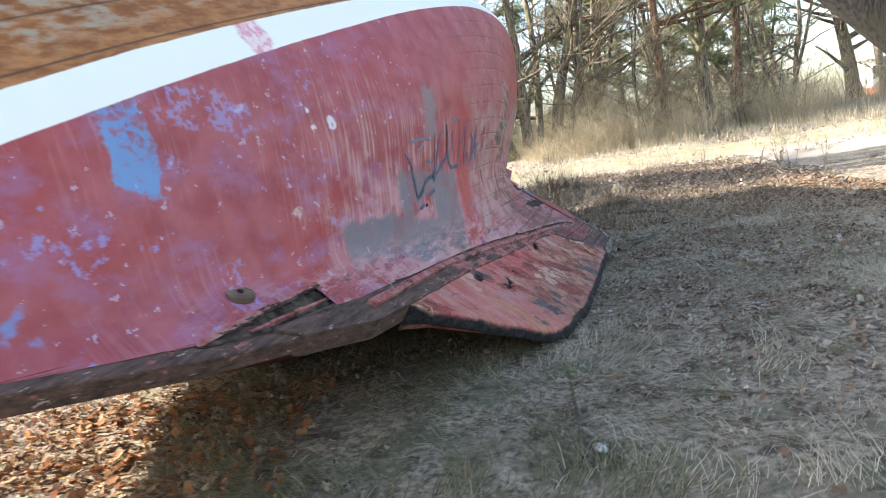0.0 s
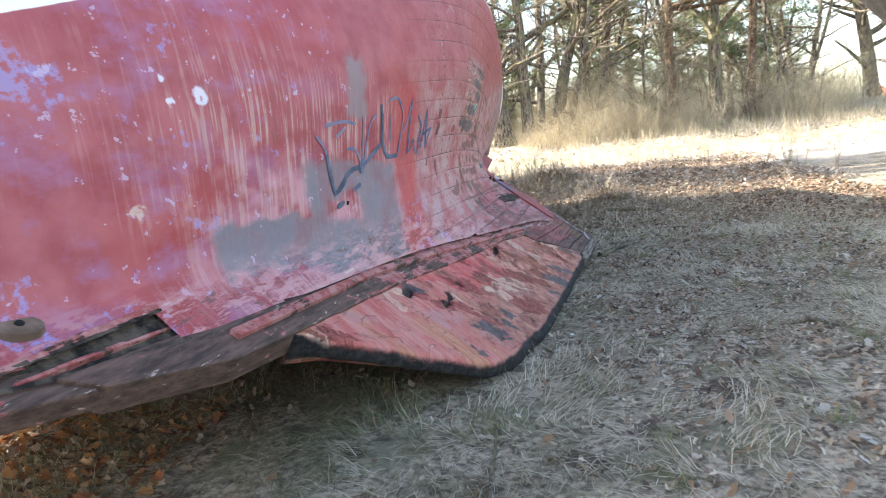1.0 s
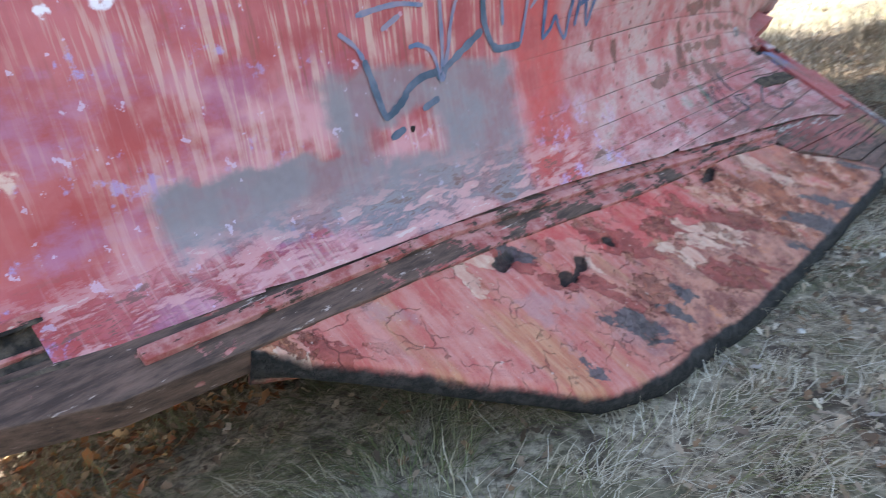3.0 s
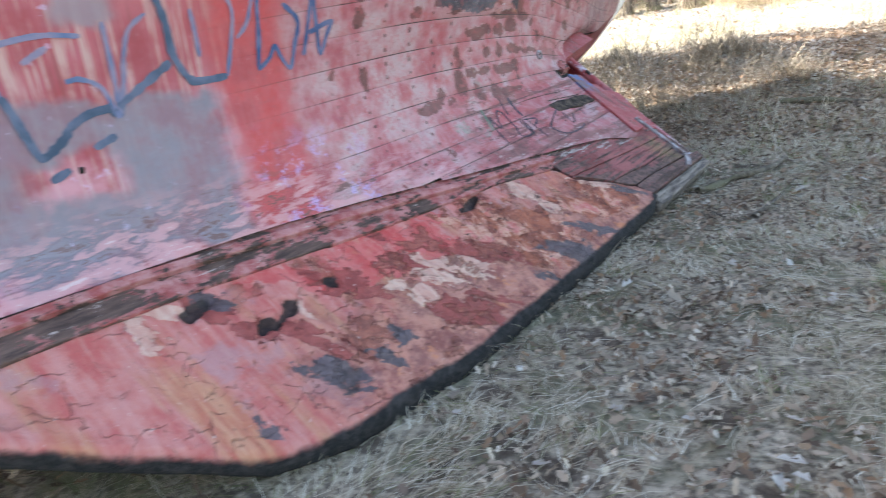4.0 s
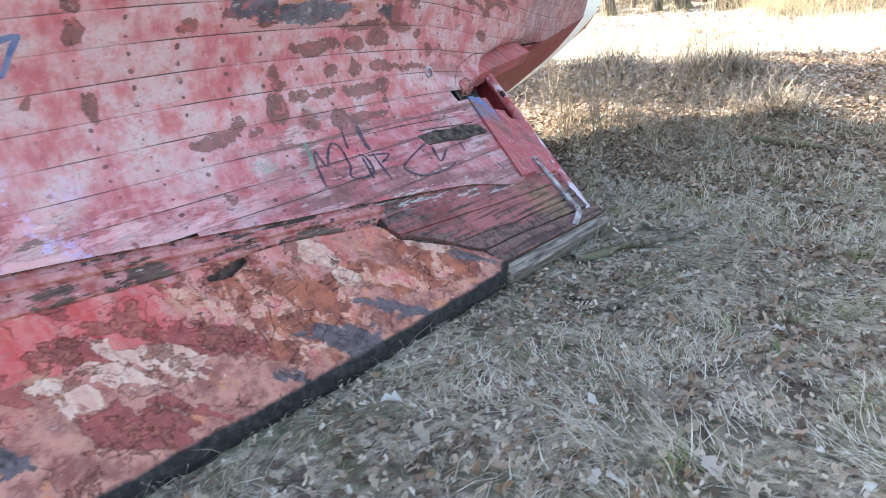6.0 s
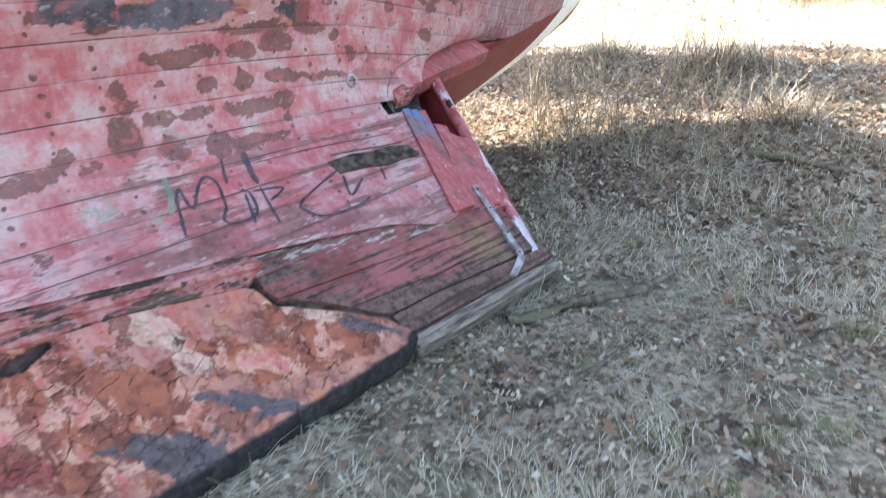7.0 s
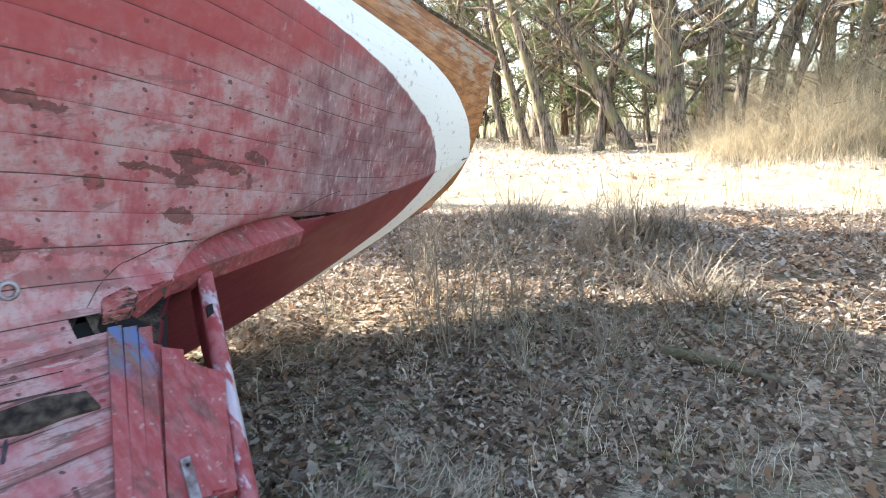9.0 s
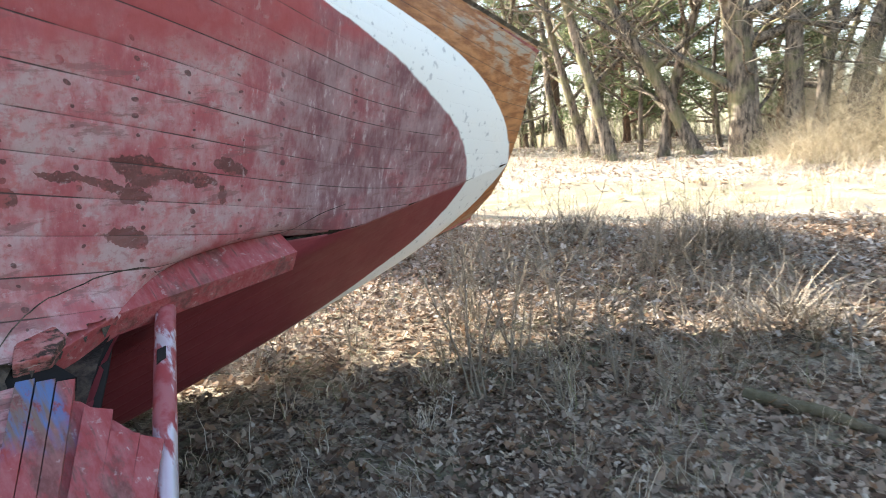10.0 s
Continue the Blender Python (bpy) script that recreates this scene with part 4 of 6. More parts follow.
def make_hull():
    for side in (1, -1):
        for k in range(STRAKES):
            plank(lambda i: -10.0 if k == STRAKES - 1 else -(k + 1) / STRAKES * curve_at(GIRTH_S, GIRTH, STATIONS[i]), lambda i: -k / STRAKES * curve_at(GIRTH_S, GIRTH, STATIONS[i]), side)
        for k in range(5):
            plank(lambda i: k / 5 * SECTIONS[i][1][-1], lambda i: (k + 1) / 5 * SECTIONS[i][1][-1], side)
    # inner skin
    verts, faces = [], []
    m = 24
    for i in range(len(STATIONS)):
        run = SECTIONS[i][1]
        for side in (1, -1):
            for d in np.linspace(run[0], run[-1], m):
                w, h, nw, nh = skin(i, d)
                verts.append((stern_s(i, h) - 0.02, -side * max(0.0, w - nw * 0.028), h - nh * 0.028))
    for i in range(len(STATIONS) - 1):
        for sd in range(2):
            for j in range(m - 1):
                p = i * 2 * m + sd * m + j
                c = np.mean([verts[p], verts[p + 2 * m + 1]], axis=0)
                if sd == 1 or not in_opening(c[0], c[2]):
                    faces.append((p, p + 2 * m, p + 2 * m + 1, p + 1))
    # the inside's shade is in the inner skin's dark colour
    solid("inner_planking", mesh("inner_planking", verts, faces), ROT_AND_SHADE, boat, "", True)
    # transom and deck
    last = len(STATIONS) - 1
    pts = SECTIONS[last][0]
    ring = [(0.64 + 0.74 * max(0, h - 0.16) - 0.004, -w, h) for w, h in pts] + [(0.64 + 0.74 * max(0, h - 0.16) - 0.004, w, h) for w, h in pts[::-1]]
    solid("transom", mesh("transom", ring, [tuple(range(len(ring)))]), HULL, boat)
    verts, faces = [], []
    for i in range(len(STATIONS)):
        w, h = SECTIONS[i][0][-1]
        verts += [(stern_s(i, h), -w + 0.02, h - 0.03), (stern_s(i, h), 0, h + 0.05), (stern_s(i, h), w - 0.02, h - 0.03)]
    for i in range(len(STATIONS) - 1):
        faces += [(3 * i, 3 * i + 3, 3 * i + 4, 3 * i + 1), (3 * i + 1, 3 * i + 4, 3 * i + 5, 3 * i + 2)]
    solid("deck", mesh("deck", verts, faces), TIMBER, boat)


make_hull()


def slab(outline, y0, y1, bevel=0.012, cuts=0, wobble=0.0):
    """A plate cut to an outline in the boat's length and height, between two distances athwart."""
    bm = bmesh.new()
    lower = [bm.verts.new((s, y0, h)) for s, h in outline]
    f = bm.faces.new(lower)
    r = bmesh.ops.extrude_face_region(bm, geom=[f])
    up = [v for v in r["geom"] if isinstance(v, bmesh.types.BMVert)]
    for v in up:
        v.co.y = y1
    bmesh.ops.recalc_face_normals(bm, faces=bm.faces)
    if bevel:
        bmesh.ops.bevel(bm, geom=list(bm.edges), offset=bevel, segments=2, affect="EDGES", profile=0.6)
    return bm


BALLAST_TOP = ((-8.22, -7.1, -6.06, -5.13, -4.66, -4.59, -4.57, -4.50, -4.32, -4.16, -4.09), (-1.18, -1.27, -1.41, -1.50, -1.60, -1.64, -1.76, -1.80, -1.925, -2.055, -2.18))
BALLAST_FOOT = ((-8.22, -7.5, -7.3, -7.0, -6.3, -5.2, -4.16, -4.09), (-1.20, -1.85, -2.03, -2.14, -2.235, -2.26, -2.265, -2.22))


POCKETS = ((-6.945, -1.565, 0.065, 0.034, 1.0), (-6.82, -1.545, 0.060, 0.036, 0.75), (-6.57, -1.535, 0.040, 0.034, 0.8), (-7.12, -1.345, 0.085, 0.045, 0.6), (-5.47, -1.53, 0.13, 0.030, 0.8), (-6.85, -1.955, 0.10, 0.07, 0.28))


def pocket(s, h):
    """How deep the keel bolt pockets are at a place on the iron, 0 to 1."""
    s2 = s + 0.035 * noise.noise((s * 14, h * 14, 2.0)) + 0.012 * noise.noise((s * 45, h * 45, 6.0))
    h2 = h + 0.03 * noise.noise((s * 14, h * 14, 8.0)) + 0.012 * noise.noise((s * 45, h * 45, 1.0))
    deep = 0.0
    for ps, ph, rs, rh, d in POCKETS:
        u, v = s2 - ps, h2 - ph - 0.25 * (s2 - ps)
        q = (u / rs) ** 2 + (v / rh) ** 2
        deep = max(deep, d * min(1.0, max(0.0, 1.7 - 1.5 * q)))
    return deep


def make_ballast():
    """The iron keel: a plate with a rounded foot and a flaked, uneven face."""
    n, m = 360, 64
    ss = np.linspace(-8.22, -4.09, n)
    verts, faces, foot, deep = [], [], [], []
    for s in ss:
        t, f = np.interp(s, *BALLAST_TOP), np.interp(s, *BALLAST_FOOT)
        r = min(0.055, (t - f) * 0.45)
        ring = []
        for k in range(m):
            g = k / (m - 1)
            h = t - (t - f - r) * g
            face = -0.055 + 0.085 * (t - h) / 1.0
            bump = 0.006 * noise.noise((s * 3.1, h * 3.1, 0.3)) + 0.004 * noise.noise((s * 11, h * 11, 4.0)) + (0.004 if noise.noise((s * 5, h * 5, 9.0)) > 0.12 else 0.0)
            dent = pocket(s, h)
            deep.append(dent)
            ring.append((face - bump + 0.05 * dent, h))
        y0 = ring[-1][0]
        for k in range(1, 8):
            a = math.pi / 2 * k / 7
            ring.append((y0 + 0.075 * math.sin(a) ** 1.0 * (1 - math.cos(a)) + 0.02 * math.sin(a), f + r * (1 - math.sin(a))))
        ring += [(0.10, f + r), (0.12, (t + f) / 2), (0.12, t)]
        deep += [0.0] * (len(ring) - m)
        verts += [(s, y, h) for y, h in ring]
        foot += [h - f for y, h in ring]
    c = m + 10
    for i in range(n - 1):
        for k in range(c):
            a, b = i * c + k, i * c + (k + 1) % c
            faces.append((a, b, b + c, a + c))
    faces += [tuple(range(c))[::-1], tuple((n - 1) * c + k for k in range(c))]
    me = mesh("ballast_keel", verts, faces)
    me.attributes.new("foot", "FLOAT", "POINT").data.foreach_set("value", foot)
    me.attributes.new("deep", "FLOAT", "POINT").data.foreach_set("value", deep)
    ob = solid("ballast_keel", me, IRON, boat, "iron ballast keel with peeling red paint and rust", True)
    return ob


ballast = make_ballast()


def disc(s, y, h, r, depth, segs=14, squeeze=1.0, turn=0.0):
    """A short plug that lies athwart, its face at y."""
    bm = bmesh.new()
    m = Matrix.Translation((s, y + depth / 2, h)) @ Matrix.Rotation(turn, 4, "Y") @ Matrix.Rotation(radians(90), 4, "X") @ Matrix.Diagonal((1, squeeze, 1, 1))
    bmesh.ops.create_cone(bm, cap_ends=True, segments=segs, radius1=r, radius2=r * 0.9, depth=depth, matrix=m)
    return bm


def lay(outline, y0, y1, material, name, label="", bevel=0.012, parent=None):
    return part(name, slab(outline, y0, y1, bevel), material, parent or boat, label)


lay([(-9.2, -0.86), (-8.45, -0.93), (-7.25, -1.02), (-6.28, -1.15), (-5.47, -1.29), (-4.5, -1.44), (-4.5, -1.55), (-4.62, -1.615), (-5.13, -1.515), (-6.06, -1.425), (-7.1, -1.285), (-8.2, -1.19), (-8.6, -1.15), (-9.1, -0.985)], -0.070, 0.06, BARE_TIMBER_AND_SHADE, "keel_timber", "dark keel timber with grey and red paint remains", 0.008)
lay([(-8.5, -1.02), (-7.25, -1.10), (-6.28, -1.24), (-5.47, -1.38), (-4.62, -1.512), (-4.50, -1.545), (-4.53, -1.566), (-5.47, -1.425), (-6.28, -1.285), (-7.25, -1.15), (-8.5, -1.075)], -0.096, 0.0, TIMBER, "keel_batten", "", 0.006)
# the stem's dark timber colour holds the shadow along the bow's lower edge
lay([(-11.6, 0.3), (-11.45, 0.03), (-10.3, -0.42), (-9.2, -0.78), (-9.1, -0.97), (-9.6, -0.82), (-10.3, -0.55), (-11.6, -0.07), (-12.1, 0.5), (-12.3, 1.2), (-12.0, 1.2)], -0.047, 0.05, BARE_TIMBER_AND_SHADE, "stem", "", 0.01)
# dark slab added behind the boards so their gaps look shadowed
lay([(-4.66, -1.40), (-3.36, -1.55), (-3.2, -1.62), (-3.0, -1.70), (-3.05, -2.12), (-3.77, -2.08), (-4.15, -2.07), (-4.4, -1.87), (-4.62, -1.70)], -0.022, 0.10, ROT_AND_SHADE, "deadwood_gap_shade", "black slab behind the deadwood boards for the shade in their gaps", 0.004)
lay([(-4.56, -1.47), (-4.12, -1.53), (-3.44, -1.64), (-3.2, -1.70), (-3.02, -1.765), (-3.01, -1.850), (-3.7, -1.800), (-4.53, -1.728), (-4.558, -1.66)], -0.055, 0.0, DEADWOOD, "deadwood", "brown deadwood board with worn red paint", 0.006)
lay([(-4.545, -1.731), (-3.7, -1.803), (-3.011, -1.853), (-3.03, -1.990), (-3.7, -1.967), (-4.265, -1.920), (-4.36, -1.835), (-4.47, -1.762)], -0.050, 0.0, DEADWOOD, "deadwood", "brown deadwood board with worn red paint", 0.006)
lay([(-4.255, -1.923), (-3.7, -1.970), (-3.031, -1.993), (-3.05, -2.10), (-3.77, -2.055), (-4.10, -2.045), (-4.17, -2.005)], -0.046, 0.0, DEADWOOD, "deadwood", "blackened deadwood board above the heel", 0.006)
lay([(-4.12, -2.05), (-3.77, -2.06), (-3.1, -2.115), (-2.97, -2.13), (-2.97, -2.20), (-4.12, -2.17)], -0.05, 0.10, DEADWOOD, "heel_plank", "", 0.01)
lay([(-4.10, -2.174), (-2.96, -2.204), (-2.965, -2.275), (-4.10, -2.275)], -0.03, 0.12, GREYED, "heel_shoe", "weathered grey shoe under the keel", 0.014)
for k, wide in enumerate((0.0562, 0.0562, 0.0558)):
    o = 0.056 * k
    lay([(-3.025 + o, -0.86 - 0.02 * k), (-3.025 + o + wide, -0.865 - 0.022 * k), (-3.345 + o + wide, -1.70), (-3.345 + o, -1.695)], -0.080 + 0.003 * k, 0.15, POST, "post_board", "", 0.0025)
for k, (t0, h0, wide) in enumerate(((-2.865, -1.02, 0.0775), (-2.824, -1.15, 0.079), (-2.746, -1.205, 0.06))):
    lay([(t0, h0), (t0 + wide, h0 - 0.05), (-3.185 + 0.078 * k + wide, -1.755), (-3.185 + 0.078 * k, -1.735)], -0.05 + 0.002 * k, 0.09, POST, "rudder_board", "", 0.0025)
lay([(-3.02, -0.70), (-2.84, -0.53), (-2.55, -0.415), (-2.2, -0.335), (-1.72, -0.24), (-1.71, -0.47), (-2.3, -0.575), (-2.62, -0.63), (-2.80, -0.72), (-2.96, -0.80)], -0.060, 0.060, POST, "horn_timber", "", 0.003)
lay([(-2.98, -0.90), (-2.86, -0.98), (-2.74, -1.20), (-2.70, -1.26), (-2.93, -1.77), (-3.32, -1.70)], -0.03, 0.06, POST, "post_core", "", 0.004)
lay([(-3.80, -1.095), (-3.62, -1.088), (-3.5, -1.115), (-3.36, -1.11), (-3.22, -1.145), (-3.205, -1.235), (-3.33, -1.225), (-3.45, -1.235), (-3.6, -1.205), (-3.78, -1.195)], -0.0765, -0.05, ROT_AND_SHADE, "rotten_patch", "grey rotten plank end", 0.002)
lay([(-2.98, -0.66), (-2.86, -0.62), (-2.83, -0.72), (-2.90, -0.80), (-3.02, -0.80)], -0.10, -0.02, BARE_TIMBER_AND_SHADE, "split_post_head", "", 0.012)
# black slab put into the shaft slot in place of its shade
lay([(-3.30, -0.755), (-2.90, -0.755), (-2.84, -0.87), (-3.26, -0.86)], -0.035, 0.12, DARK, "shaft_shade", "black slab standing in for the shade in the shaft opening", 0.004)


def make_rudder_plate():
    """A curved plate that runs inwards from the pipe, rounded at its lower end."""
    rows, n, k = [], 14, 6
    inward = Vector((0.268, 0.792, 0.556))
    for i in range(n + 1):
        f = i / n
        root = Vector((-2.44 - 0.245 * f, 0.035, -0.62 - 0.62 * f))
        wide = 0.34 * min(1.0, math.sqrt(max(0.0, 1 - ((f - 0.35) / 0.65) ** 2)) if f > 0.35 else 1.0) + 0.004
        rows.append([root + inward * wide * j / k + Vector((-0.03 * math.sin(math.pi * j / k), 0, 0)) for j in range(k + 1)])
    bm = bmesh.new()
    for lift in (0.0, 0.012):
        grid = [[bm.verts.new(p + Vector((lift, 0, 0))) for p in row] for row in rows]
        for a, b in zip(grid, grid[1:]):
            for j in range(k):
                q = (a[j], a[j + 1], b[j + 1], b[j])
                bm.faces.new(q if lift else q[::-1])
        edge = [r[0] for r in grid] + grid[-1][1:] + [r[-1] for r in grid[-2::-1]] + grid[0][-2:0:-1]
        if not lift:
            first = edge
    for i in range(len(edge)):
        j = (i + 1) % len(edge)
        bm.faces.new((first[i], first[j], edge[j], edge[i]))
    bmesh.ops.recalc_face_normals(bm, faces=bm.faces)
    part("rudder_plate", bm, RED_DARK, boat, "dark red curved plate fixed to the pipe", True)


make_rudder_plate()
# added black sheet: the shade inside the rudder opening as a colour
lay([(-3.02, -0.64), (-2.74, -0.55), (-2.62, -0.60), (-2.70, -0.78), (-2.80, -0.98), (-2.98, -0.90)], 0.062, 0.10, DARK, "trunk_shade", "black sheet standing in for the shade inside the rudder opening", 0.004)
lay([(-3.065, -1.575), (-3.025, -1.575), (-3.165, -2.115), (-3.21, -2.115)], -0.066, -0.045, ZINC, "strap", "bare metal strap screwed to the heel", 0.003)
lay([(-3.37, -2.175), (-3.2, -2.10), (-3.16, -2.13), (-3.34, -2.205)], -0.064, -0.04, ZINC, "strap", "bare metal strap screwed to the heel", 0.003)
for sh, hh in ((-3.052, -1.61), (-3.09, -1.76), (-3.14, -1.95), (-3.185, -2.09)):
    part("screw", disc(sh, -0.0685, hh, 0.008, 0.006, 8), DARK, boat)


def pipe(points, r, segs=16):
    """A pipe through a few points, with a slightly dented surface."""
    bm = bmesh.new()
    pts = [Vector(p) for p in points]
    axis = (pts[-1] - pts[0]).normalized()
    u = axis.orthogonal().normalized()
    v = axis.cross(u)
    n = 40
    rings = []
    for i in range(n + 1):
        f = i / n * (len(pts) - 1)
        k = min(int(f), len(pts) - 2)
        c = pts[k].lerp(pts[k + 1], f - k)
        rr = r * (1 + 0.03 * noise.noise((i * 0.4, 0, 0))) * (0.8 if i in (0, n) else 1)
        rings.append([bm.verts.new(c + (u * math.cos(a) + v * math.sin(a)) * rr) for a in (2 * math.pi * j / segs for j in range(segs))])
    for p, q in zip(rings, rings[1:]):
        for j in range(segs):
            bm.faces.new((p[j], p[(j + 1) % segs], q[(j + 1) % segs], q[j]))
    bm.faces.new(rings[0][::-1])
    bm.faces.new(rings[-1])
    bmesh.ops.recalc_face_normals(bm, faces=bm.faces)
    return bm


stock = part("rudder_stock", pipe(((-2.40, 0.025, -0.56), (-2.55, 0.022, -0.93), (-3.03, 0.02, -2.15)), 0.042), STEEL, boat, "red painted pipe worn to bright metal", True)
part("slot", slab([(-2.545, -0.83), (-2.505, -0.82), (-2.53, -0.885), (-2.57, -0.895)], -0.021, 0.0, 0.003), DARK, stock)


# -- fittings and paint marks that follow the skin
def skin_at(s, w, h, off):
    """The skin's point nearest to (half breadth, height) at s, lifted by off."""
    pts, run = section(s, 12)
    d = np.hypot(pts[:, 0] - w, pts[:, 1] - h)
    k = int(np.clip(np.argmin(d), 1, len(pts) - 2))
    t = pts[k + 1] - pts[k - 1]
    t = t / np.linalg.norm(t)
    g = np.clip(np.dot(np.array((w, h)) - pts[k], t), -0.03, 0.03)
    p = pts[k] + t * g
    return np.array((s, -(p[0] + t[1] * off), p[1] - t[0] * off)), np.array((0.0, -t[0], t[1]))


def skin_down(s, d, off):
    """The skin's point at s, d along the skin from the waterline, lifted by off."""
    pts, run = section(s, 12)
    w, h = np.interp(d, run, pts[:, 0]), np.interp(d, run, pts[:, 1])
    t = np.array((np.interp(d + 0.02, run, pts[:, 0]) - np.interp(d - 0.02, run, pts[:, 0]), np.interp(d + 0.02, run, pts[:, 1]) - np.interp(d - 0.02, run, pts[:, 1])))
    t = t / np.linalg.norm(t)
    return np.array((s, -(w + t[1] * off), h - t[0] * off)), np.array((0.0, -t[0], t[1]))


def stroke(points, width, material, name, off=0.0035):
    """A painted line on the hull, through (s, half breadth, height) points or (s, length down the skin) points."""
    p = np.array(points, float)
    fine = []
    e = np.vstack([2 * p[0] - p[1], p, 2 * p[-1] - p[-2]])
    for i in range(1, len(p)):
        for t in np.linspace(0, 1, 7, endpoint=(i == len(p) - 1)):
            a, b, c, d = e[i - 1:i + 3]
            fine.append(0.5 * (2 * b + (c - a) * t + (2 * a - 5 * b + 4 * c - d) * t * t + (3 * b - a - 3 * c + d) * t ** 3))
    verts, faces = [], []
    centre = [(skin_at if len(q) == 3 else skin_down)(*q, off) for q in fine]
    for i, (c, up) in enumerate(centre):
        d = centre[min(i + 1, len(centre) - 1)][0] - centre[max(i - 1, 0)][0]
        nrm = np.cross(np.array((1.0, 0, 0)), up)
        side = np.cross(d, nrm)
        side = side / (np.linalg.norm(side) + 1e-9)
        wd = width * (0.75 + 0.35 * noise.noise((i * 0.45, width * 90, points[0][0] * 7))) * (0.6 if i in (0, len(centre) - 1) else 1)
        verts += [c - side * wd / 2, c + side * wd / 2]
    faces = [(2 * i, 2 * i + 1, 2 * i + 3, 2 * i + 2) for i in range(len(centre) - 1)]
    return solid(name, mesh(name, verts, faces), material, boat)


BLUE_LINES = (
    ((-7.42, -0.87), (-7.25, -0.895), (-7.118, -0.945)), ((-7.32, -0.96), (-7.233, -0.94)), ((-7.50, -0.90), (-7.44, -0.97), (-7.41, -1.03)),
    ((-7.204, -1.07), (-7.153, -1.081), (-7.092, -1.136), (-7.066, -1.224), (-7.057, -1.265)), ((-7.035, -0.926), (-7.035, -1.017), (-7.039, -1.148), (-7.057, -1.265)),
    ((-6.875, -0.951), (-6.948, -0.986), (-6.987, -1.071), (-7.008, -1.154), (-7.055, -1.265)), ((-6.734, -0.90), (-6.606, -0.91), (-6.511, -1.03), (-6.529, -1.159), (-6.573, -1.294)),
    ((-6.696, -0.99), (-6.688, -1.08), (-6.686, -1.177)), ((-6.50, -1.164), (-6.438, -1.11), (-6.393, -0.99)),
)
BLUE_LINES_DARK = (
    ((-7.41, -1.03), (-7.39, -1.108), (-7.375, -1.184), (-7.352, -1.27), (-7.304, -1.265), (-7.256, -1.243), (-7.231, -1.22), (-7.158, -1.205), (-7.07, -1.22)),
    ((-7.051, -1.227), (-6.976, -1.204), (-6.896, -1.179), (-6.811, -1.152)), ((-6.826, -0.90), (-6.804, -1.01), (-6.80, -1.107), (-6.784, -1.167), (-6.741, -1.25), (-6.673, -1.275), (-6.575, -1.294)),
    ((-7.176, -1.324), (-7.087, -1.318)), ((-7.347, -1.361), (-7.274, -1.354)), ((-7.09, -1.20), (-7.06, -1.25), (-7.03, -1.22)),
)
BLUE_LINES_AFT = (
    ((-6.36, -0.94), (-6.38, -1.06), (-6.389, -1.186), (-6.412, -1.325)), ((-6.412, -1.325), (-6.348, -1.296), (-6.308, -1.255), (-6.279, -1.312), (-6.232, -1.372), (-6.192, -1.282), (-6.163, -1.183), (-6.244, -1.09)),
    ((-6.144, -1.345), (-6.111, -1.249), (-6.06, -1.06)), ((-6.062, -1.09), (-6.046, -1.264), (-6.033, -1.37), (-5.98, -1.29), (-5.938, -1.234)), ((-6.098, -1.255), (-6.03, -1.245), (-5.95, -1.235)),
)
for line in BLUE_LINES:
    stroke(line, 0.026, FADED_INK, "spray_line")
for line in BLUE_LINES_DARK:
    stroke(line, 0.042, DARK_INK, "spray_line")
for line in BLUE_LINES_AFT:
    stroke(line, 0.029, BLUE_INK, "spray_line")
BLACK_LINES = (
    ((-4.722, -2.358), (-4.695, -2.27), (-4.655, -2.15), (-4.628, -2.125), (-4.624, -2.215), (-4.603, -2.226), (-4.549, -2.15), (-4.486, -2.10), (-4.442, -2.15), (-4.471, -2.285)),
    ((-4.471, -2.285), (-4.522, -2.345), (-4.49, -2.383), (-4.405, -2.391), (-4.346, -2.361), (-4.322, -2.257), (-4.35, -2.22)), ((-4.359, -2.03), (-4.395, -2.165)),
    ((-4.30, -2.25), (-4.145, -2.285), (-4.248, -2.335)), ((-4.344, -2.25), (-4.398, -2.426)), ((-4.252, -2.24), (-4.291, -2.474)),
    ((-3.781, -2.283), (-4.024, -2.37), (-4.12, -2.413), (-4.132, -2.452), (-4.055, -2.535), (-3.853, -2.55), (-3.732, -2.52)), ((-3.776, -2.33), (-3.827, -2.47), (-3.681, -2.385)), ((-3.512, -2.345), (-3.553, -2.44)),
)
for line in BLACK_LINES:
    stroke(line, 0.019, BLACK_INK, "marker_line")
stroke(((-4.23, -2.03), (-4.24, -2.12), (-4.25, -2.22)), 0.04, BLACK_INK, "marker_line")
stroke(((-4.67, 0.16, -0.99), (-4.68, 0.14, -1.08), (-4.72, 0.12, -1.16)), 0.035, GREEN_INK, "marker_line")

fit_p, fit_up = skin_at(-9.16, 0.11, -0.63, 0.0)
thru = part("through_hull_fitting", disc(-9.16, fit_p[1] - 0.014, fit_p[2], 0.085, 0.028, 16, 0.7, 0.4), PAD, boat, "brown through-hull fitting with a dark bore")
part("bore", disc(-9.155, fit_p[1] - 0.018, fit_p[2] + 0.005, 0.018, 0.02, 12, 0.9), DARK, thru)
bolt_p, _ = skin_at(-7.24, 0.39, -0.80, 0.0)
part("plug", disc(-7.24, bolt_p[1] - 0.008, bolt_p[2], 0.011, 0.02, 10), DARK, boat)


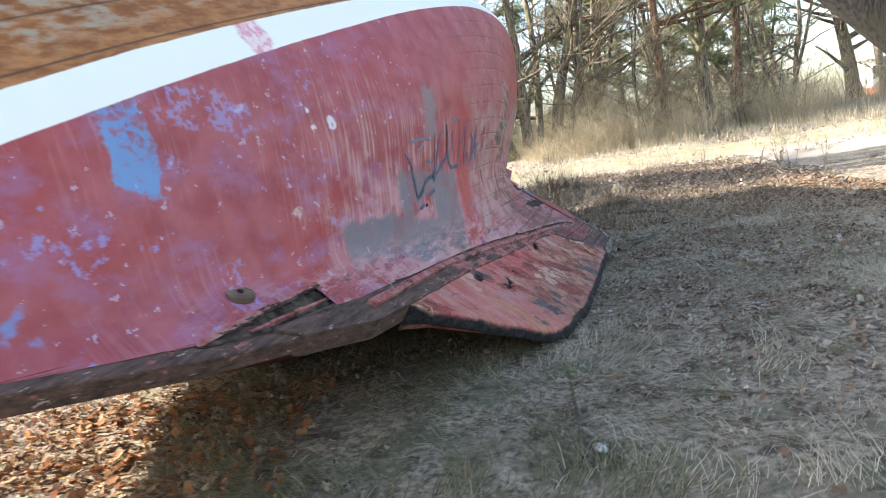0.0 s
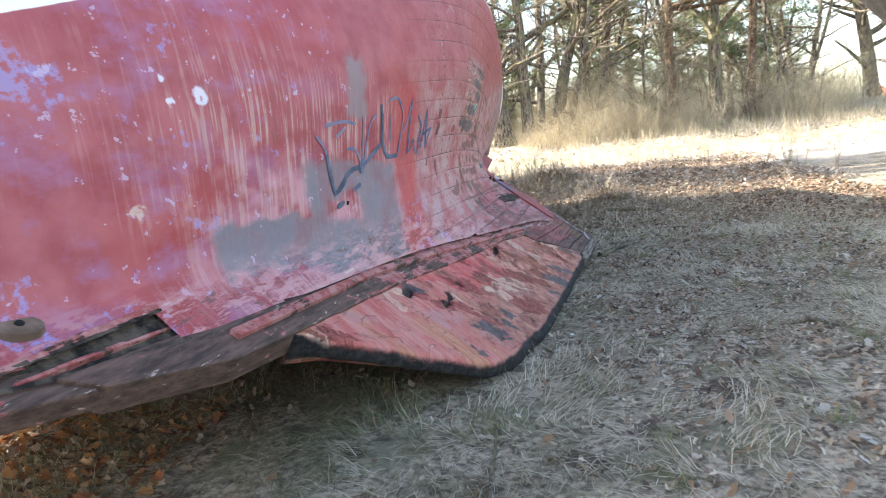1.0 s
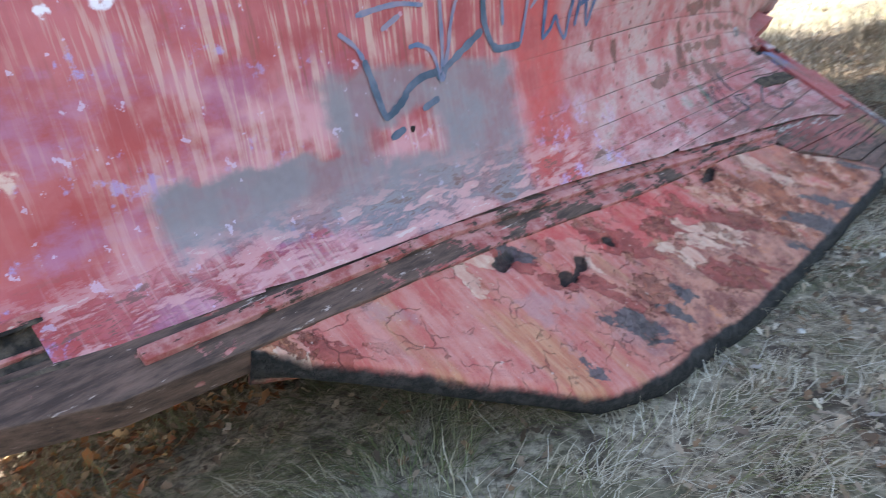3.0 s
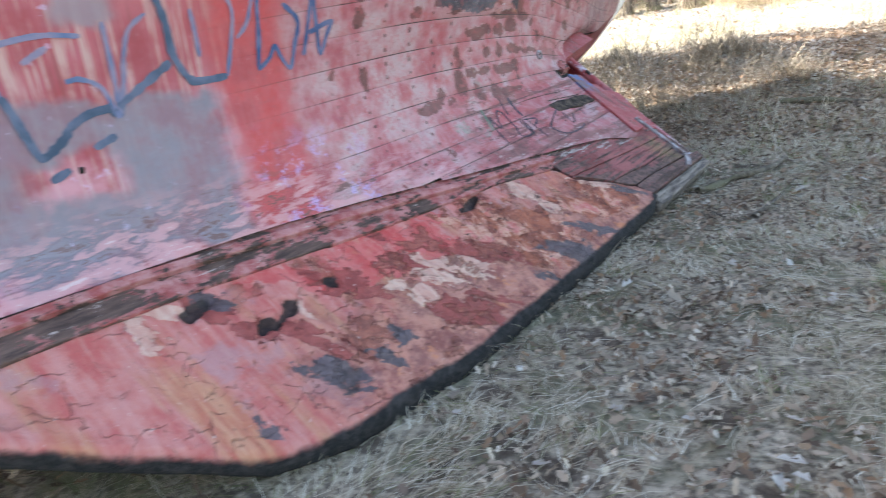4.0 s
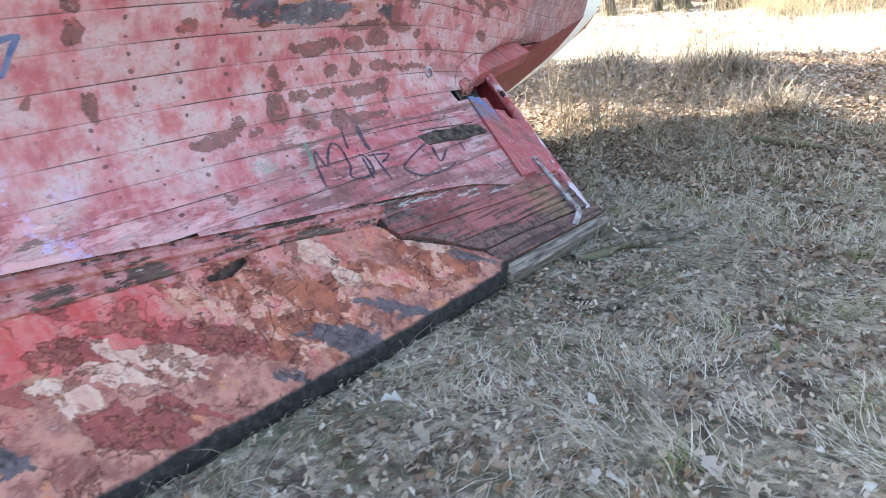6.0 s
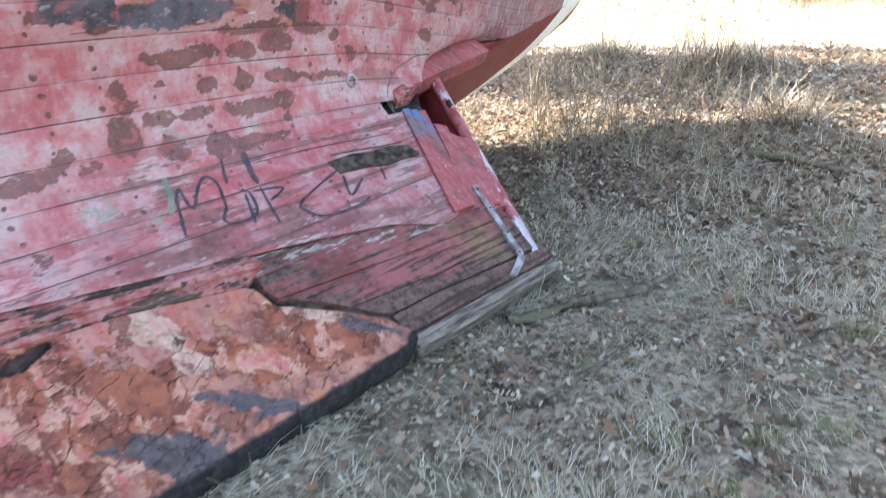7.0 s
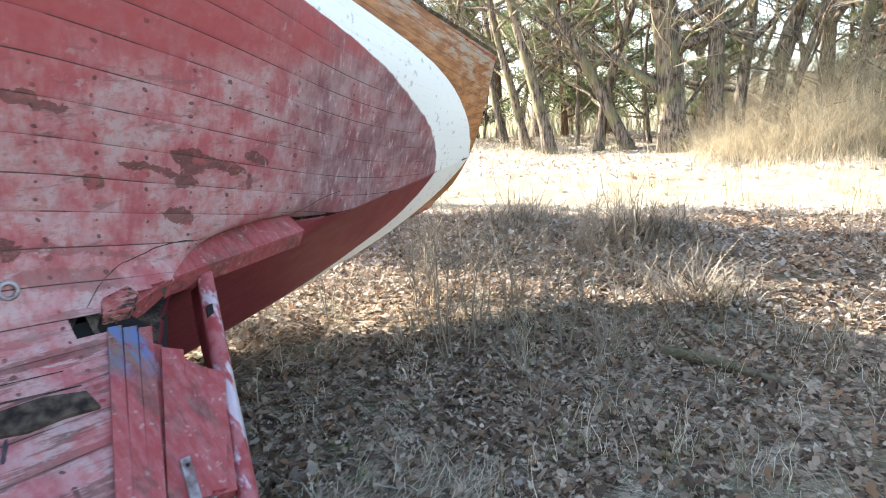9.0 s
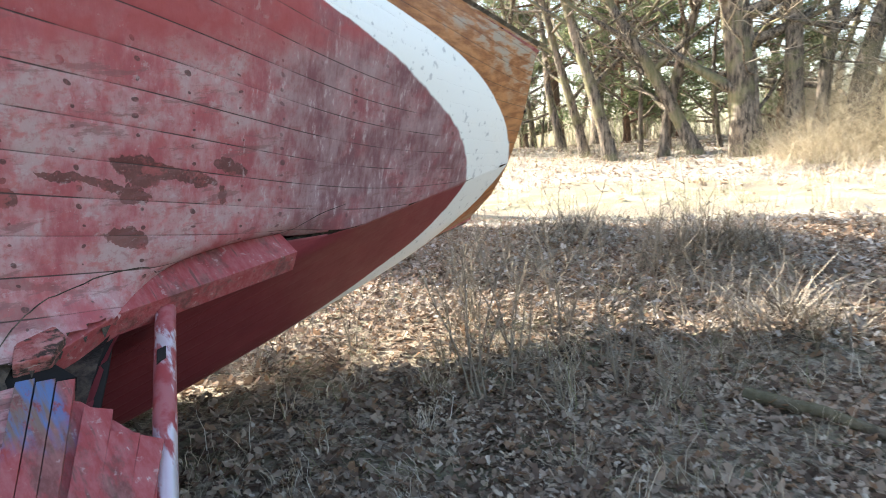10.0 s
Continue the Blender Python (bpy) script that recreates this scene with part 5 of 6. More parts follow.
def ring(s, w, h, r, tube, material, name, label, lift):
    c, up = skin_at(s, w, h, lift)
    nrm = Vector(np.cross(np.array((1.0, 0, 0)), up))
    m = Matrix.Translation(Vector(c)) @ nrm.to_track_quat("Z", "Y").to_matrix().to_4x4()
    bm = bmesh.new()
    rings = []
    for i in range(18):
        a = 2 * math.pi * i / 18
        rings.append([bm.verts.new(m @ Vector(((r + tube * math.cos(q)) * math.cos(a), (r + tube * math.cos(q)) * math.sin(a), tube * math.sin(q)))) for q in (2 * math.pi * j / 8 for j in range(8))])
    for i in range(18):
        p, q = rings[i], rings[(i + 1) % 18]
        for j in range(8):
            bm.faces.new((p[j], q[j], q[(j + 1) % 8], p[(j + 1) % 8]))
    bmesh.ops.recalc_face_normals(bm, faces=bm.faces)
    return part(name, bm, material, boat, label, True)


ring(-3.33, 0.19, -0.64, 0.032, 0.009, ZINC, "eye_bolt", "galvanised eye bolt", 0.008)
ring(-4.19, 0.87, -0.52, 0.032, 0.015, CRUST, "skin_fitting", "corroded pale skin fitting", 0.006)
# near-black board behind the rotted gap, its colour holds the gap's shade
part("rotten_gap_shade", slab([(-9.6, -0.77), (-9.1, -0.70), (-8.72, -0.72), (-8.66, -0.82), (-8.7, -0.96), (-9.1, -0.92)], -0.03, 0.03, 0.012), DARK, boat, "near-black board giving the shade in the rotted gap")
for k in range(4):
    part("splinter", slab([(-9.3 + 0.14 * k, -0.80 - 0.012 * k), (-9.02 + 0.13 * k, -0.815 - 0.012 * k), (-9.0 + 0.13 * k, -0.835 - 0.012 * k), (-9.3 + 0.14 * k, -0.815 - 0.012 * k)], -0.06 - 0.008 * (k % 2), -0.03, 0.003), TIMBER, boat)

# the split plank edges round the rotten gap
for rise, thick in ((0.105, 0.040), (0.085, 0.024), (-0.100, 0.026)):
    edge_line = []
    for k in range(9):
        f = 0.16 + 0.86 * k / 8
        edge_line.append((-9.75 + 1.07 * f, 0.10, -0.755 - 0.115 * f + rise * f ** 0.9 + 0.006 * noise.noise((k * 1.7, rise * 40, 3.0))))
    stroke(edge_line, thick, TIMBER if rise > 0.09 else ROT_AND_SHADE, "split_edge", 0.006)

# the open seams along the horn timber and over the post
stroke(((-3.06, 0.10, -0.74), (-2.95, 0.11, -0.61), (-2.82, 0.12, -0.51), (-2.55, 0.12, -0.40), (-2.2, 0.12, -0.32), (-1.72, 0.12, -0.232), (-1.3, 0.12, -0.16)), 0.006, ROT_AND_SHADE, "open_seam", 0.003)
stroke(((-3.75, 0.10, -1.06), (-3.5, 0.09, -1.075), (-3.22, 0.08, -1.10)), 0.012, ROT_AND_SHADE, "open_seam", 0.003)
stroke(((-4.2, 0.11, -1.0), (-3.8, 0.10, -0.99), (-3.25, 0.09, -1.01)), 0.008, ROT_AND_SHADE, "open_seam", 0.003)

# sheer: cap rail along both sides
for side in (-1, 1):
    verts, faces = [], []
    for i in range(len(STATIONS)):
        w, h = SECTIONS[i][0][-1]
        s = stern_s(i, h)
        verts += [(s, side * (w + 0.03), h - 0.004), (s, side * (w + 0.03), h + 0.045), (s, side * (w - 0.08), h + 0.055), (s, side * (w - 0.08), h + 0.004)]
    for i in range(len(STATIONS) - 1):
        faces += [(4 * i + k, 4 * i + (k + 1) % 4, 4 * i + 4 + (k + 1) % 4, 4 * i + 4 + k) for k in range(4)]
    solid("cap_rail", mesh("cap_rail", verts, faces), STICK, boat, "weathered grey-green cap rail")
part("stern_crack", slab([(0.70, 0.24), (0.725, 0.25), (0.78, 0.40), (0.765, 0.41), (0.72, 0.33)], -0.42, -0.40, 0.001), DARK, boat)


# ---------------------------------------------------------------- ground cover
g_rng = np.random.default_rng(11)


def spread(n, x0, x1, y0, y1, keep=None):
    x, y = g_rng.uniform(x0, x1, n), g_rng.uniform(y0, y1, n)
    if keep is not None:
        ok = g_rng.random(n) < keep(x, y)
        x, y = x[ok], y[ok]
    return x, y


def ramp(v, a, b):
    return np.clip((v - a) / (b - a), 0, 1)


def patchy(x, y, k=1.0):
    return 0.5 + 0.5 * np.sin(1.7 * k * x + 2.1 * np.sin(1.3 * k * y)) * np.sin(1.5 * k * y + 1.8 * np.sin(1.1 * k * x))


LATTICE = np.random.default_rng(5).random((64, 64))


def cloud(x, y, size, shift=0):
    """Smooth noise over the ground, 0 to 1, in patches of about that size."""
    u, v = x / size + 7.3 * shift + 100, y / size + 3.1 * shift + 100
    i, j = np.floor(u).astype(int), np.floor(v).astype(int)
    f, g = u - i, v - j
    f, g = f * f * (3 - 2 * f), g * g * (3 - 2 * g)
    L = lambda a, b: LATTICE[a % 64, b % 64]
    return (L(i, j) * (1 - f) + L(i + 1, j) * f) * (1 - g) + (L(i, j + 1) * (1 - f) + L(i + 1, j + 1) * f) * g


def matted(x, y):
    """Where straw lies thick, 0 to 1: patches at two sizes."""
    return ramp(0.45 * cloud(x, y, 0.9) + 0.55 * cloud(x, y, 0.28, 2), 0.30, 0.66)


def make_leaves(name, x, y, size, curl=0.4, material=None):
    """Fallen leaves: a folded, lobed blade of eight corners each."""
    n = len(x)
    size = size * g_rng.uniform(0.45, 1.2, n) * (0.72 + 0.28 * np.clip((y - 7) / 3, 0, 1))
    th, tx, ty = g_rng.uniform(0, 6.283, n), g_rng.normal(0, 0.42, n), g_rng.normal(0, 0.42, n)
    fold = g_rng.uniform(-0.1, curl, n)
    base = np.array([(-0.5, 0.0), (-0.2, 0.22), (0.02, 0.15), (0.22, 0.30), (0.5, 0.0), (0.22, -0.28), (0.0, -0.16), (-0.22, -0.24)])
    lx, ly = base[:, 0][None] * size[:, None], base[:, 1][None] * size[:, None]
    lz = np.abs(base[:, 1])[None] * size[:, None] * fold[:, None] * 2 + (base[:, 0] ** 2)[None] * size[:, None] * g_rng.uniform(-0.3, 0.7, n)[:, None]
    lz = lz + lx * tx[:, None] + ly * ty[:, None]
    c, s = np.cos(th)[:, None], np.sin(th)[:, None]
    X, Y = x[:, None] + lx * c - ly * s, y[:, None] + lx * s + ly * c
    Z = (ground_z(x, y) + 0.012 + np.abs(g_rng.normal(0, 0.012, n)))[:, None] + lz
    V = np.stack([X, Y, Z], -1)
    k = np.arange(n)[:, None] * 8
    quads = np.concatenate([k + np.array([[0, 1, 2, 6]]), k + np.array([[2, 3, 4, 6]])], 0)
    tris = np.concatenate([k + np.array([[4, 5, 6]]), k + np.array([[6, 7, 0]])], 0)
    allt = np.concatenate([quads[:, [0, 1, 2]], quads[:, [0, 2, 3]], tris], 0)
    return solid(name, big_mesh(name, V, allt), material or LEAF)


def make_blades(name, x, y, z, length, width, material, flat=0.5, parts=3, whirl=None, sway=0.10):
    """Thin bent blades: grass, straw, brush."""
    n = len(x)
    th = g_rng.uniform(0, 6.283, n) if whirl is None else whirl
    tilt = np.clip(g_rng.normal(flat, 0.28, n), 0.02, 1.5)
    bend = g_rng.uniform(0.1, 0.9, n) * flat
    rows = []
    px, pz = np.zeros(n), np.zeros(n)
    a = tilt.copy()
    off = g_rng.normal(0, sway, (parts + 1, n))
    for k in range(parts + 1):
        wd = width * (1 - (k / parts) ** 1.5 * 0.9)
        cx, cy = px * np.cos(th) - off[k] * length * np.sin(th) * (k / parts), px * np.sin(th) + off[k] * length * np.cos(th) * (k / parts)
        rows.append((np.stack([x + cx - np.sin(th) * wd / 2, y + cy + np.cos(th) * wd / 2, z + pz], -1), np.stack([x + cx + np.sin(th) * wd / 2, y + cy - np.cos(th) * wd / 2, z + pz], -1)))
        px = px + np.sin(a) * length / parts
        pz = pz + np.cos(a) * length / parts
        a = np.minimum(a + bend / parts * 1.6, 1.62)
    V = np.stack([v for r in rows for v in r], 1)
    k = np.arange(n)[:, None] * (2 * parts + 2)
    Q = np.concatenate([k + np.array([[2 * i, 2 * i + 1, 2 * i + 3, 2 * i + 2]]) for i in range(parts)], 0)
    return solid(name, big_mesh(name, V, Q), material)


def tufts(n, per, x0, x1, y0, y1, keep, spread_r):
    x, y = spread(n, x0, x1, y0, y1, keep)
    x, y = np.repeat(x, per), np.repeat(y, per)
    return x + g_rng.normal(0, spread_r, len(x)), y + g_rng.normal(0, spread_r, len(x))


# leaf litter, thick behind the boat and by the bow, gathered in hollows of the grass
x, y = spread(92000, -4.5, 7.5, 0.3, 16.5, lambda x, y: np.clip(0.04 + 0.62 * (1 - matted(x, y)) + 0.75 * ramp(y, 7.5, 11) + ramp(x, -0.6, -1.6), 0, 1) * (0.30 + 0.70 * ramp(y + 0.6 * x, 3.0, 6.5) + 0.7 * ramp(x, -0.6, -1.6)).clip(0, 1))
tagged(make_leaves("leaf_litter", x, y, 0.078), "fallen brown oak leaves on the forest floor", "leaf litter", kind="stuff")
x, y = spread(19000, -9, 16, 16, 29, lambda x, y: 0.35 + 0.65 * ramp(y, 19.5, 21) - 0.25 * ramp(y, 16.5, 17.2) * ramp(19.8, y, 19.2))
tagged(make_leaves("leaf_litter", x, y, 0.11, material=PALE_LEAF), "fallen leaves along the track and wood edge, sunlight in their colour", "leaf litter", kind="stuff")
x, y = spread(50000, 0.2, 6.0, 2.5, 12.0, lambda x, y: np.clip(0.15 + 0.85 * (1 - matted(x, y)), 0, 1) * ramp(x, 0.2, 1.4) * (0.35 + 0.65 * ramp(y, 4.0, 6.5)))
tagged(make_leaves("leaf_fragments", x, y, 0.046, 0.7, FRAGMENT), "crumbled grey-brown leaf fragments in the grass", "leaf litter", kind="stuff")
x, y = spread(2600, -4.0, -0.9, 1.2, 4.5)
tagged(make_leaves("leaf_litter", x, y, 0.115, 0.6, RUSSET), "large russet oak leaves in the sun under the bow", "leaf litter", kind="stuff")
x, y = spread(700, 0.4, 5.5, 3.0, 9.5, lambda x, y: 1 - 0.8 * matted(x, y))
tagged(make_leaves("leaf_litter", x, y, 0.12, 0.7, PALE_LEAF), "bleached curled oak leaves on the grass", "leaf litter", kind="stuff")
# paler leaves laid where the sun falls, to brighten the lit bands
x, y = spread(15000, -2.0, 8.0, 12.4, 17.0, lambda x, y: 0.3 + 0.7 * cloud(x, y, 1.2, 5))
tagged(make_leaves("leaf_litter", x, y, 0.09, 0.5, PALE_LEAF), "leaves behind the boat, sunlight put into their pale colour", "leaf litter", kind="stuff")
# grass: short straw, combed flat in swirls
x, y = tufts(13500, 12, -3.0, 6.5, 0.2, 12.0, lambda x, y: np.clip(0.03 + 0.97 * matted(x, y), 0, 1) * (0.45 + 0.55 * ramp(x + 0.25 * y, 1.0, 2.4)) * (1 - 0.75 * ramp(y, 8.5, 11)) * (1 - 0.8 * ramp(x, -0.8, -1.6)), 0.045)
lie = 6.283 * cloud(x, y, 0.6, 4) + g_rng.normal(0, 0.5, len(x))
tagged(make_blades("grass", x, y, ground_z(x, y), g_rng.uniform(0.06, 0.20, len(x)), g_rng.uniform(0.0025, 0.006, len(x)), STRAW, 1.22, 2, lie), "short dry matted grass with some green", "grass", kind="stuff")
x, y = tufts(330, 16, 0.6, 5.6, 2.6, 9.5, lambda x, y: 0.2 + 0.8 * matted(x, y), 0.05)
lie = 6.283 * cloud(x, y, 0.8, 9) + g_rng.normal(0, 0.7, len(x))
tagged(make_blades("straw_clump", x, y, ground_z(x, y) + 0.012, g_rng.uniform(0.07, 0.24, len(x)), g_rng.uniform(0.0025, 0.0045, len(x)), BLEACHED, 1.38, 3, lie), "bleached clumps of long fallen grass", "grass", kind="stuff")
x, y = tufts(3000, 10, 1.6, 6.5, 4.2, 10.5, lambda x, y: (0.15 + 0.85 * matted(x, y)) * ramp(x, 1.6, 2.6) * ramp(-y, -10.5, -8.5), 0.05)
lie = 6.283 * cloud(x, y, 0.6, 4) + g_rng.normal(0, 0.6, len(x))
tagged(make_blades("grass", x, y, ground_z(x, y) + 0.01, g_rng.uniform(0.05, 0.16, len(x)), g_rng.uniform(0.0025, 0.005, len(x)), BLEACHED, 1.38, 2, lie), "short bleached grass on the open ground", "grass", kind="stuff")
x, y = tufts(110, 26, 0.5, 5.0, 2.6, 10.0, lambda x, y: 1 - 0.6 * matted(x, y), 0.035)
tagged(make_blades("green_tuft", x, y, ground_z(x, y), g_rng.uniform(0.05, 0.14, len(x)), g_rng.uniform(0.003, 0.005, len(x)), FRESH, 0.7, 2), "small green tufts in the dry grass", "grass", kind="stuff")
x, y = tufts(800, 24, -1.8, 1.0, 1.0, 5.4, lambda x, y: (0.25 + 0.75 * cloud(x, y, 0.5, 6)) * ramp(-x - 0.3 * y, -2.0, -1.2), 0.06)
lie = 6.283 * cloud(x, y, 0.9, 5) + g_rng.normal(0, 0.5, len(x))
tagged(make_blades("long_grass", x, y, ground_z(x, y), g_rng.uniform(0.10, 0.27, len(x)), g_rng.uniform(0.003, 0.005, len(x)), GRASSY, 1.1, 4, lie), "long limp grass beside the keel", "grass", kind="stuff")
x, y = tufts(200, 14, 0.6, 5.5, 8.0, 12.5, lambda x, y: cloud(x, y, 0.9, 3), 0.05)
tagged(make_blades("pale_straw", x, y, ground_z(x, y), g_rng.uniform(0.15, 0.42, len(x)), g_rng.uniform(0.003, 0.006, len(x)), STRAW, 0.5, 4), "pale dead grass stalks among the leaves", "grass", kind="stuff")
x, y = tufts(520, 8, -1.0, 6.0, 10.8, 16.5, lambda x, y: ramp(cloud(x, y, 1.1, 8), 0.35, 0.7), 0.09)
tagged(make_blades("bramble_stems", x, y, ground_z(x, y), g_rng.uniform(0.2, 0.75, len(x)), g_rng.uniform(0.003, 0.007, len(x)), TWIG, 0.55, 4, sway=0.16), "thin bare stems standing in the leaf litter", "undergrowth", kind="stuff")
x, y = tufts(2600, 16, -8, 20, 15.5, 25.5, lambda x, y: np.clip(0.12 + 0.9 * ramp(x, 3.0, 6.5) * ramp(y, 19.5, 20.5), 0, 1), 0.12)
tagged(make_blades("tall_dry_grass", x, y, ground_z(x, y), g_rng.uniform(0.12, 0.55, len(x)), g_rng.uniform(0.006, 0.012, len(x)), STRAW, 0.4, 3), "tall bleached grass on the sunny bank", "grass", kind="stuff")
# brush
x, y = tufts(1900, 18, 3.0, 22, 21.8, 27.0, lambda x, y: ramp(cloud(x, y, 2.2, 1), 0.30, 0.62) * ramp(x, 2.9, 3.6), 0.30)
tagged(make_blades("dry_thicket", x, y, ground_z(x, y), g_rng.uniform(0.5, 1.0, len(x)) * (0.7 + 3.4 * cloud(x, y, 1.6, 7)), g_rng.uniform(0.005, 0.012, len(x)), BRUSH, 0.60, 5, sway=0.20), "tan thicket of dry brambles and reeds", "thicket", kind="stuff")
x, y = tufts(190, 18, 3.1, 7.0, 21.7, 23.6, lambda x, y: 0.35 + 0.65 * cloud(x, y, 1.1, 4), 0.28)
tagged(make_blades("dry_thicket", x, y, ground_z(x, y), g_rng.uniform(0.5, 1.0, len(x)) * (0.6 + 2.6 * cloud(x, y, 1.3, 6)), g_rng.uniform(0.005, 0.010, len(x)), BRUSH, 0.8, 6, sway=0.34), "pale tangle of dry brambles by the track", "thicket", kind="stuff")
x, y = tufts(1100, 14, -22, 34, 26.0, 46.0, lambda x, y: 0.15 + 0.85 * ramp(cloud(x, y, 3.0, 2), 0.4, 0.7), 0.8)
tagged(make_blades("undergrowth", x, y, ground_z(x, y), g_rng.uniform(0.5, 1.0, len(x)) * (0.5 + 5.0 * cloud(x, y, 2.5, 3)), g_rng.uniform(0.010, 0.026, len(x)), SCRUB, 0.36, 4, sway=0.16), "bare undergrowth between the trees", "undergrowth", kind="stuff")
x, y = tufts(300, 12, -9, 3.5, 22.5, 26.0, lambda x, y: patchy(x, y, 0.9), 0.25)
tagged(make_blades("bank_stems", x, y, ground_z(x, y), g_rng.uniform(0.12, 0.55, len(x)), g_rng.uniform(0.006, 0.012, len(x)), SCRUB, 0.7, 4), "low dry stems along the wood edge", "undergrowth", kind="stuff")
# heap of twigs
for hx, hy, hr, hn in ((2.75, 14.6, 0.62, 1000), (0.95, 15.2, 0.8, 700), (3.4, 12.7, 0.42, 420)):
    x, y = hx + g_rng.normal(0, hr * 0.55, hn), hy + g_rng.normal(0, hr * 0.45, hn)
    tagged(make_blades("brush_heap", x, y, ground_z(x, y) - 0.02, g_rng.uniform(0.15, 0.75, hn), g_rng.uniform(0.006, 0.015, hn), TWIG, 0.9, 3), "heap of dead twigs on the ground", "brush heap", kind="stuff")


# ---------------------------------------------------------------- trees
class Tubes:
    """Gathers tapered tubes into one mesh."""

    def __init__(self):
        self.v, self.f = [], []

    def add(self, pts, radii, k=6):
        pts = [Vector(p) for p in pts]
        base = len(self.v)
        for i, p in enumerate(pts):
            d = pts[min(i + 1, len(pts) - 1)] - pts[max(i - 1, 0)]
            u = d.orthogonal().normalized()
            w = d.cross(u).normalized()
            self.v += [p + (u * math.cos(a) + w * math.sin(a)) * radii[i] for a in (2 * math.pi * j / k for j in range(k))]
        for i in range(len(pts) - 1):
            for j in range(k):
                a, b = base + i * k + j, base + i * k + (j + 1) % k
                self.f.append((a, b, b + k, a + k))

    def done(self, name, material, parent=None, label=""):
        return solid(name, mesh(name, self.v, self.f), material, parent, label, True)


def crooked(rnd, start, way, length, steps, wild, rise=0.0):
    pts, p, d = [Vector(start)], Vector(start), Vector(way).normalized()
    for i in range(steps):
        d = (d + Vector((rnd.uniform(-wild, wild), rnd.uniform(-wild, wild), rnd.uniform(-wild, wild) * 0.5 + rise))).normalized()
        p = p + d * length / steps
        pts.append(p.copy())
    return pts


def make_tree(seed, height, r, lean, limbs, wild=0.16, needles=False, low=0.25, mat=None, label="bare leafless tree", twiggy=4):
    rnd = random.Random(seed)
    mat = mat or BARK
    tree = tagged(new("tree"), label, "tree", "trees of the wood")
    trunk = crooked(rnd, (0, 0, -0.25), (lean, rnd.uniform(-0.08, 0.08), 1), height, 12, wild * 0.55, 0.05)
    t = Tubes()
    t.add(trunk, [r * (1.35 if i == 0 else 1) * (1 - 0.85 * i / 12) for i in range(13)], 10)
    t.done("trunk", mat, tree)
    lim, twg, ndl = Tubes(), Tubes(), []
    for k in range(limbs):
        f = low + (0.97 - low) * (k + rnd.random()) / limbs
        i = min(int(f * 12), 11)
        p = trunk[i].lerp(trunk[i + 1], f * 12 - i)
        a = rnd.uniform(0, 6.283)
        up = rnd.uniform(0.1, 0.8) if not needles else rnd.uniform(-0.1, 0.35)
        length = height * rnd.uniform(0.16, 0.36) * (1.15 - 0.6 * f)
        pts = crooked(rnd, p, (math.cos(a), math.sin(a), up), length, 6, wild * 1.5, 0.03)
        r0 = r * (1 - 0.85 * f) * rnd.uniform(0.35, 0.6)
        lim.add(pts, [r0 * (1 - 0.8 * q / 6) + 0.004 for q in range(7)], 5)
        for j in range(twiggy):
            q = rnd.uniform(0.25, 1.0) * 6
            qi = min(int(q), 5)
            b = pts[qi].lerp(pts[qi + 1], q - qi)
            way = (pts[qi + 1] - pts[qi]).normalized() + Vector((rnd.uniform(-1, 1), rnd.uniform(-1, 1), rnd.uniform(-0.3, 0.8)))
            sub = crooked(rnd, b, way, length * rnd.uniform(0.25, 0.6), 4, 0.28)
            twg.add(sub, [0.016, 0.012, 0.009, 0.006, 0.003], 3)
            for _ in range(3):
                z = rnd.randint(1, 3)
                tw = crooked(rnd, sub[z], (sub[z + 1] - sub[z]).normalized() + Vector((rnd.uniform(-1, 1), rnd.uniform(-1, 1), rnd.uniform(-0.5, 0.8))), length * rnd.uniform(0.12, 0.3), 3, 0.3)
                twg.add(tw, [0.008, 0.006, 0.005, 0.002], 3)
                if needles:
                    ndl += tw[1:]
            if needles:
                ndl += sub[1:]
    lim.done("branching", mat, tree)["kind"] = "stuff"
    twg.done("twig_crown", TWIG, tree)["kind"] = "stuff"
    if needles:
        c = np.repeat(np.array([tuple(p) for p in ndl]), 6, axis=0)
        n = len(c)
        rg = np.random.default_rng(seed)
        c = c + rg.normal(0, 0.10, (n, 3))
        d = rg.normal(0, 1, (n, 3))
        d /= np.linalg.norm(d, axis=1)[:, None]
        e = np.cross(d, rg.normal(0, 1, (n, 3)))
        e /= np.linalg.norm(e, axis=1)[:, None] + 1e-6
        L = rg.uniform(0.12, 0.30, (n, 1))
        V = np.stack([c - e * 0.026, c + e * 0.026, c + d * L], 1)
        solid("needle_crown", big_mesh("needle_crown", V, np.arange(n * 3).reshape(-1, 3)), NEEDLE, tree)["kind"] = "stuff"
    return tree


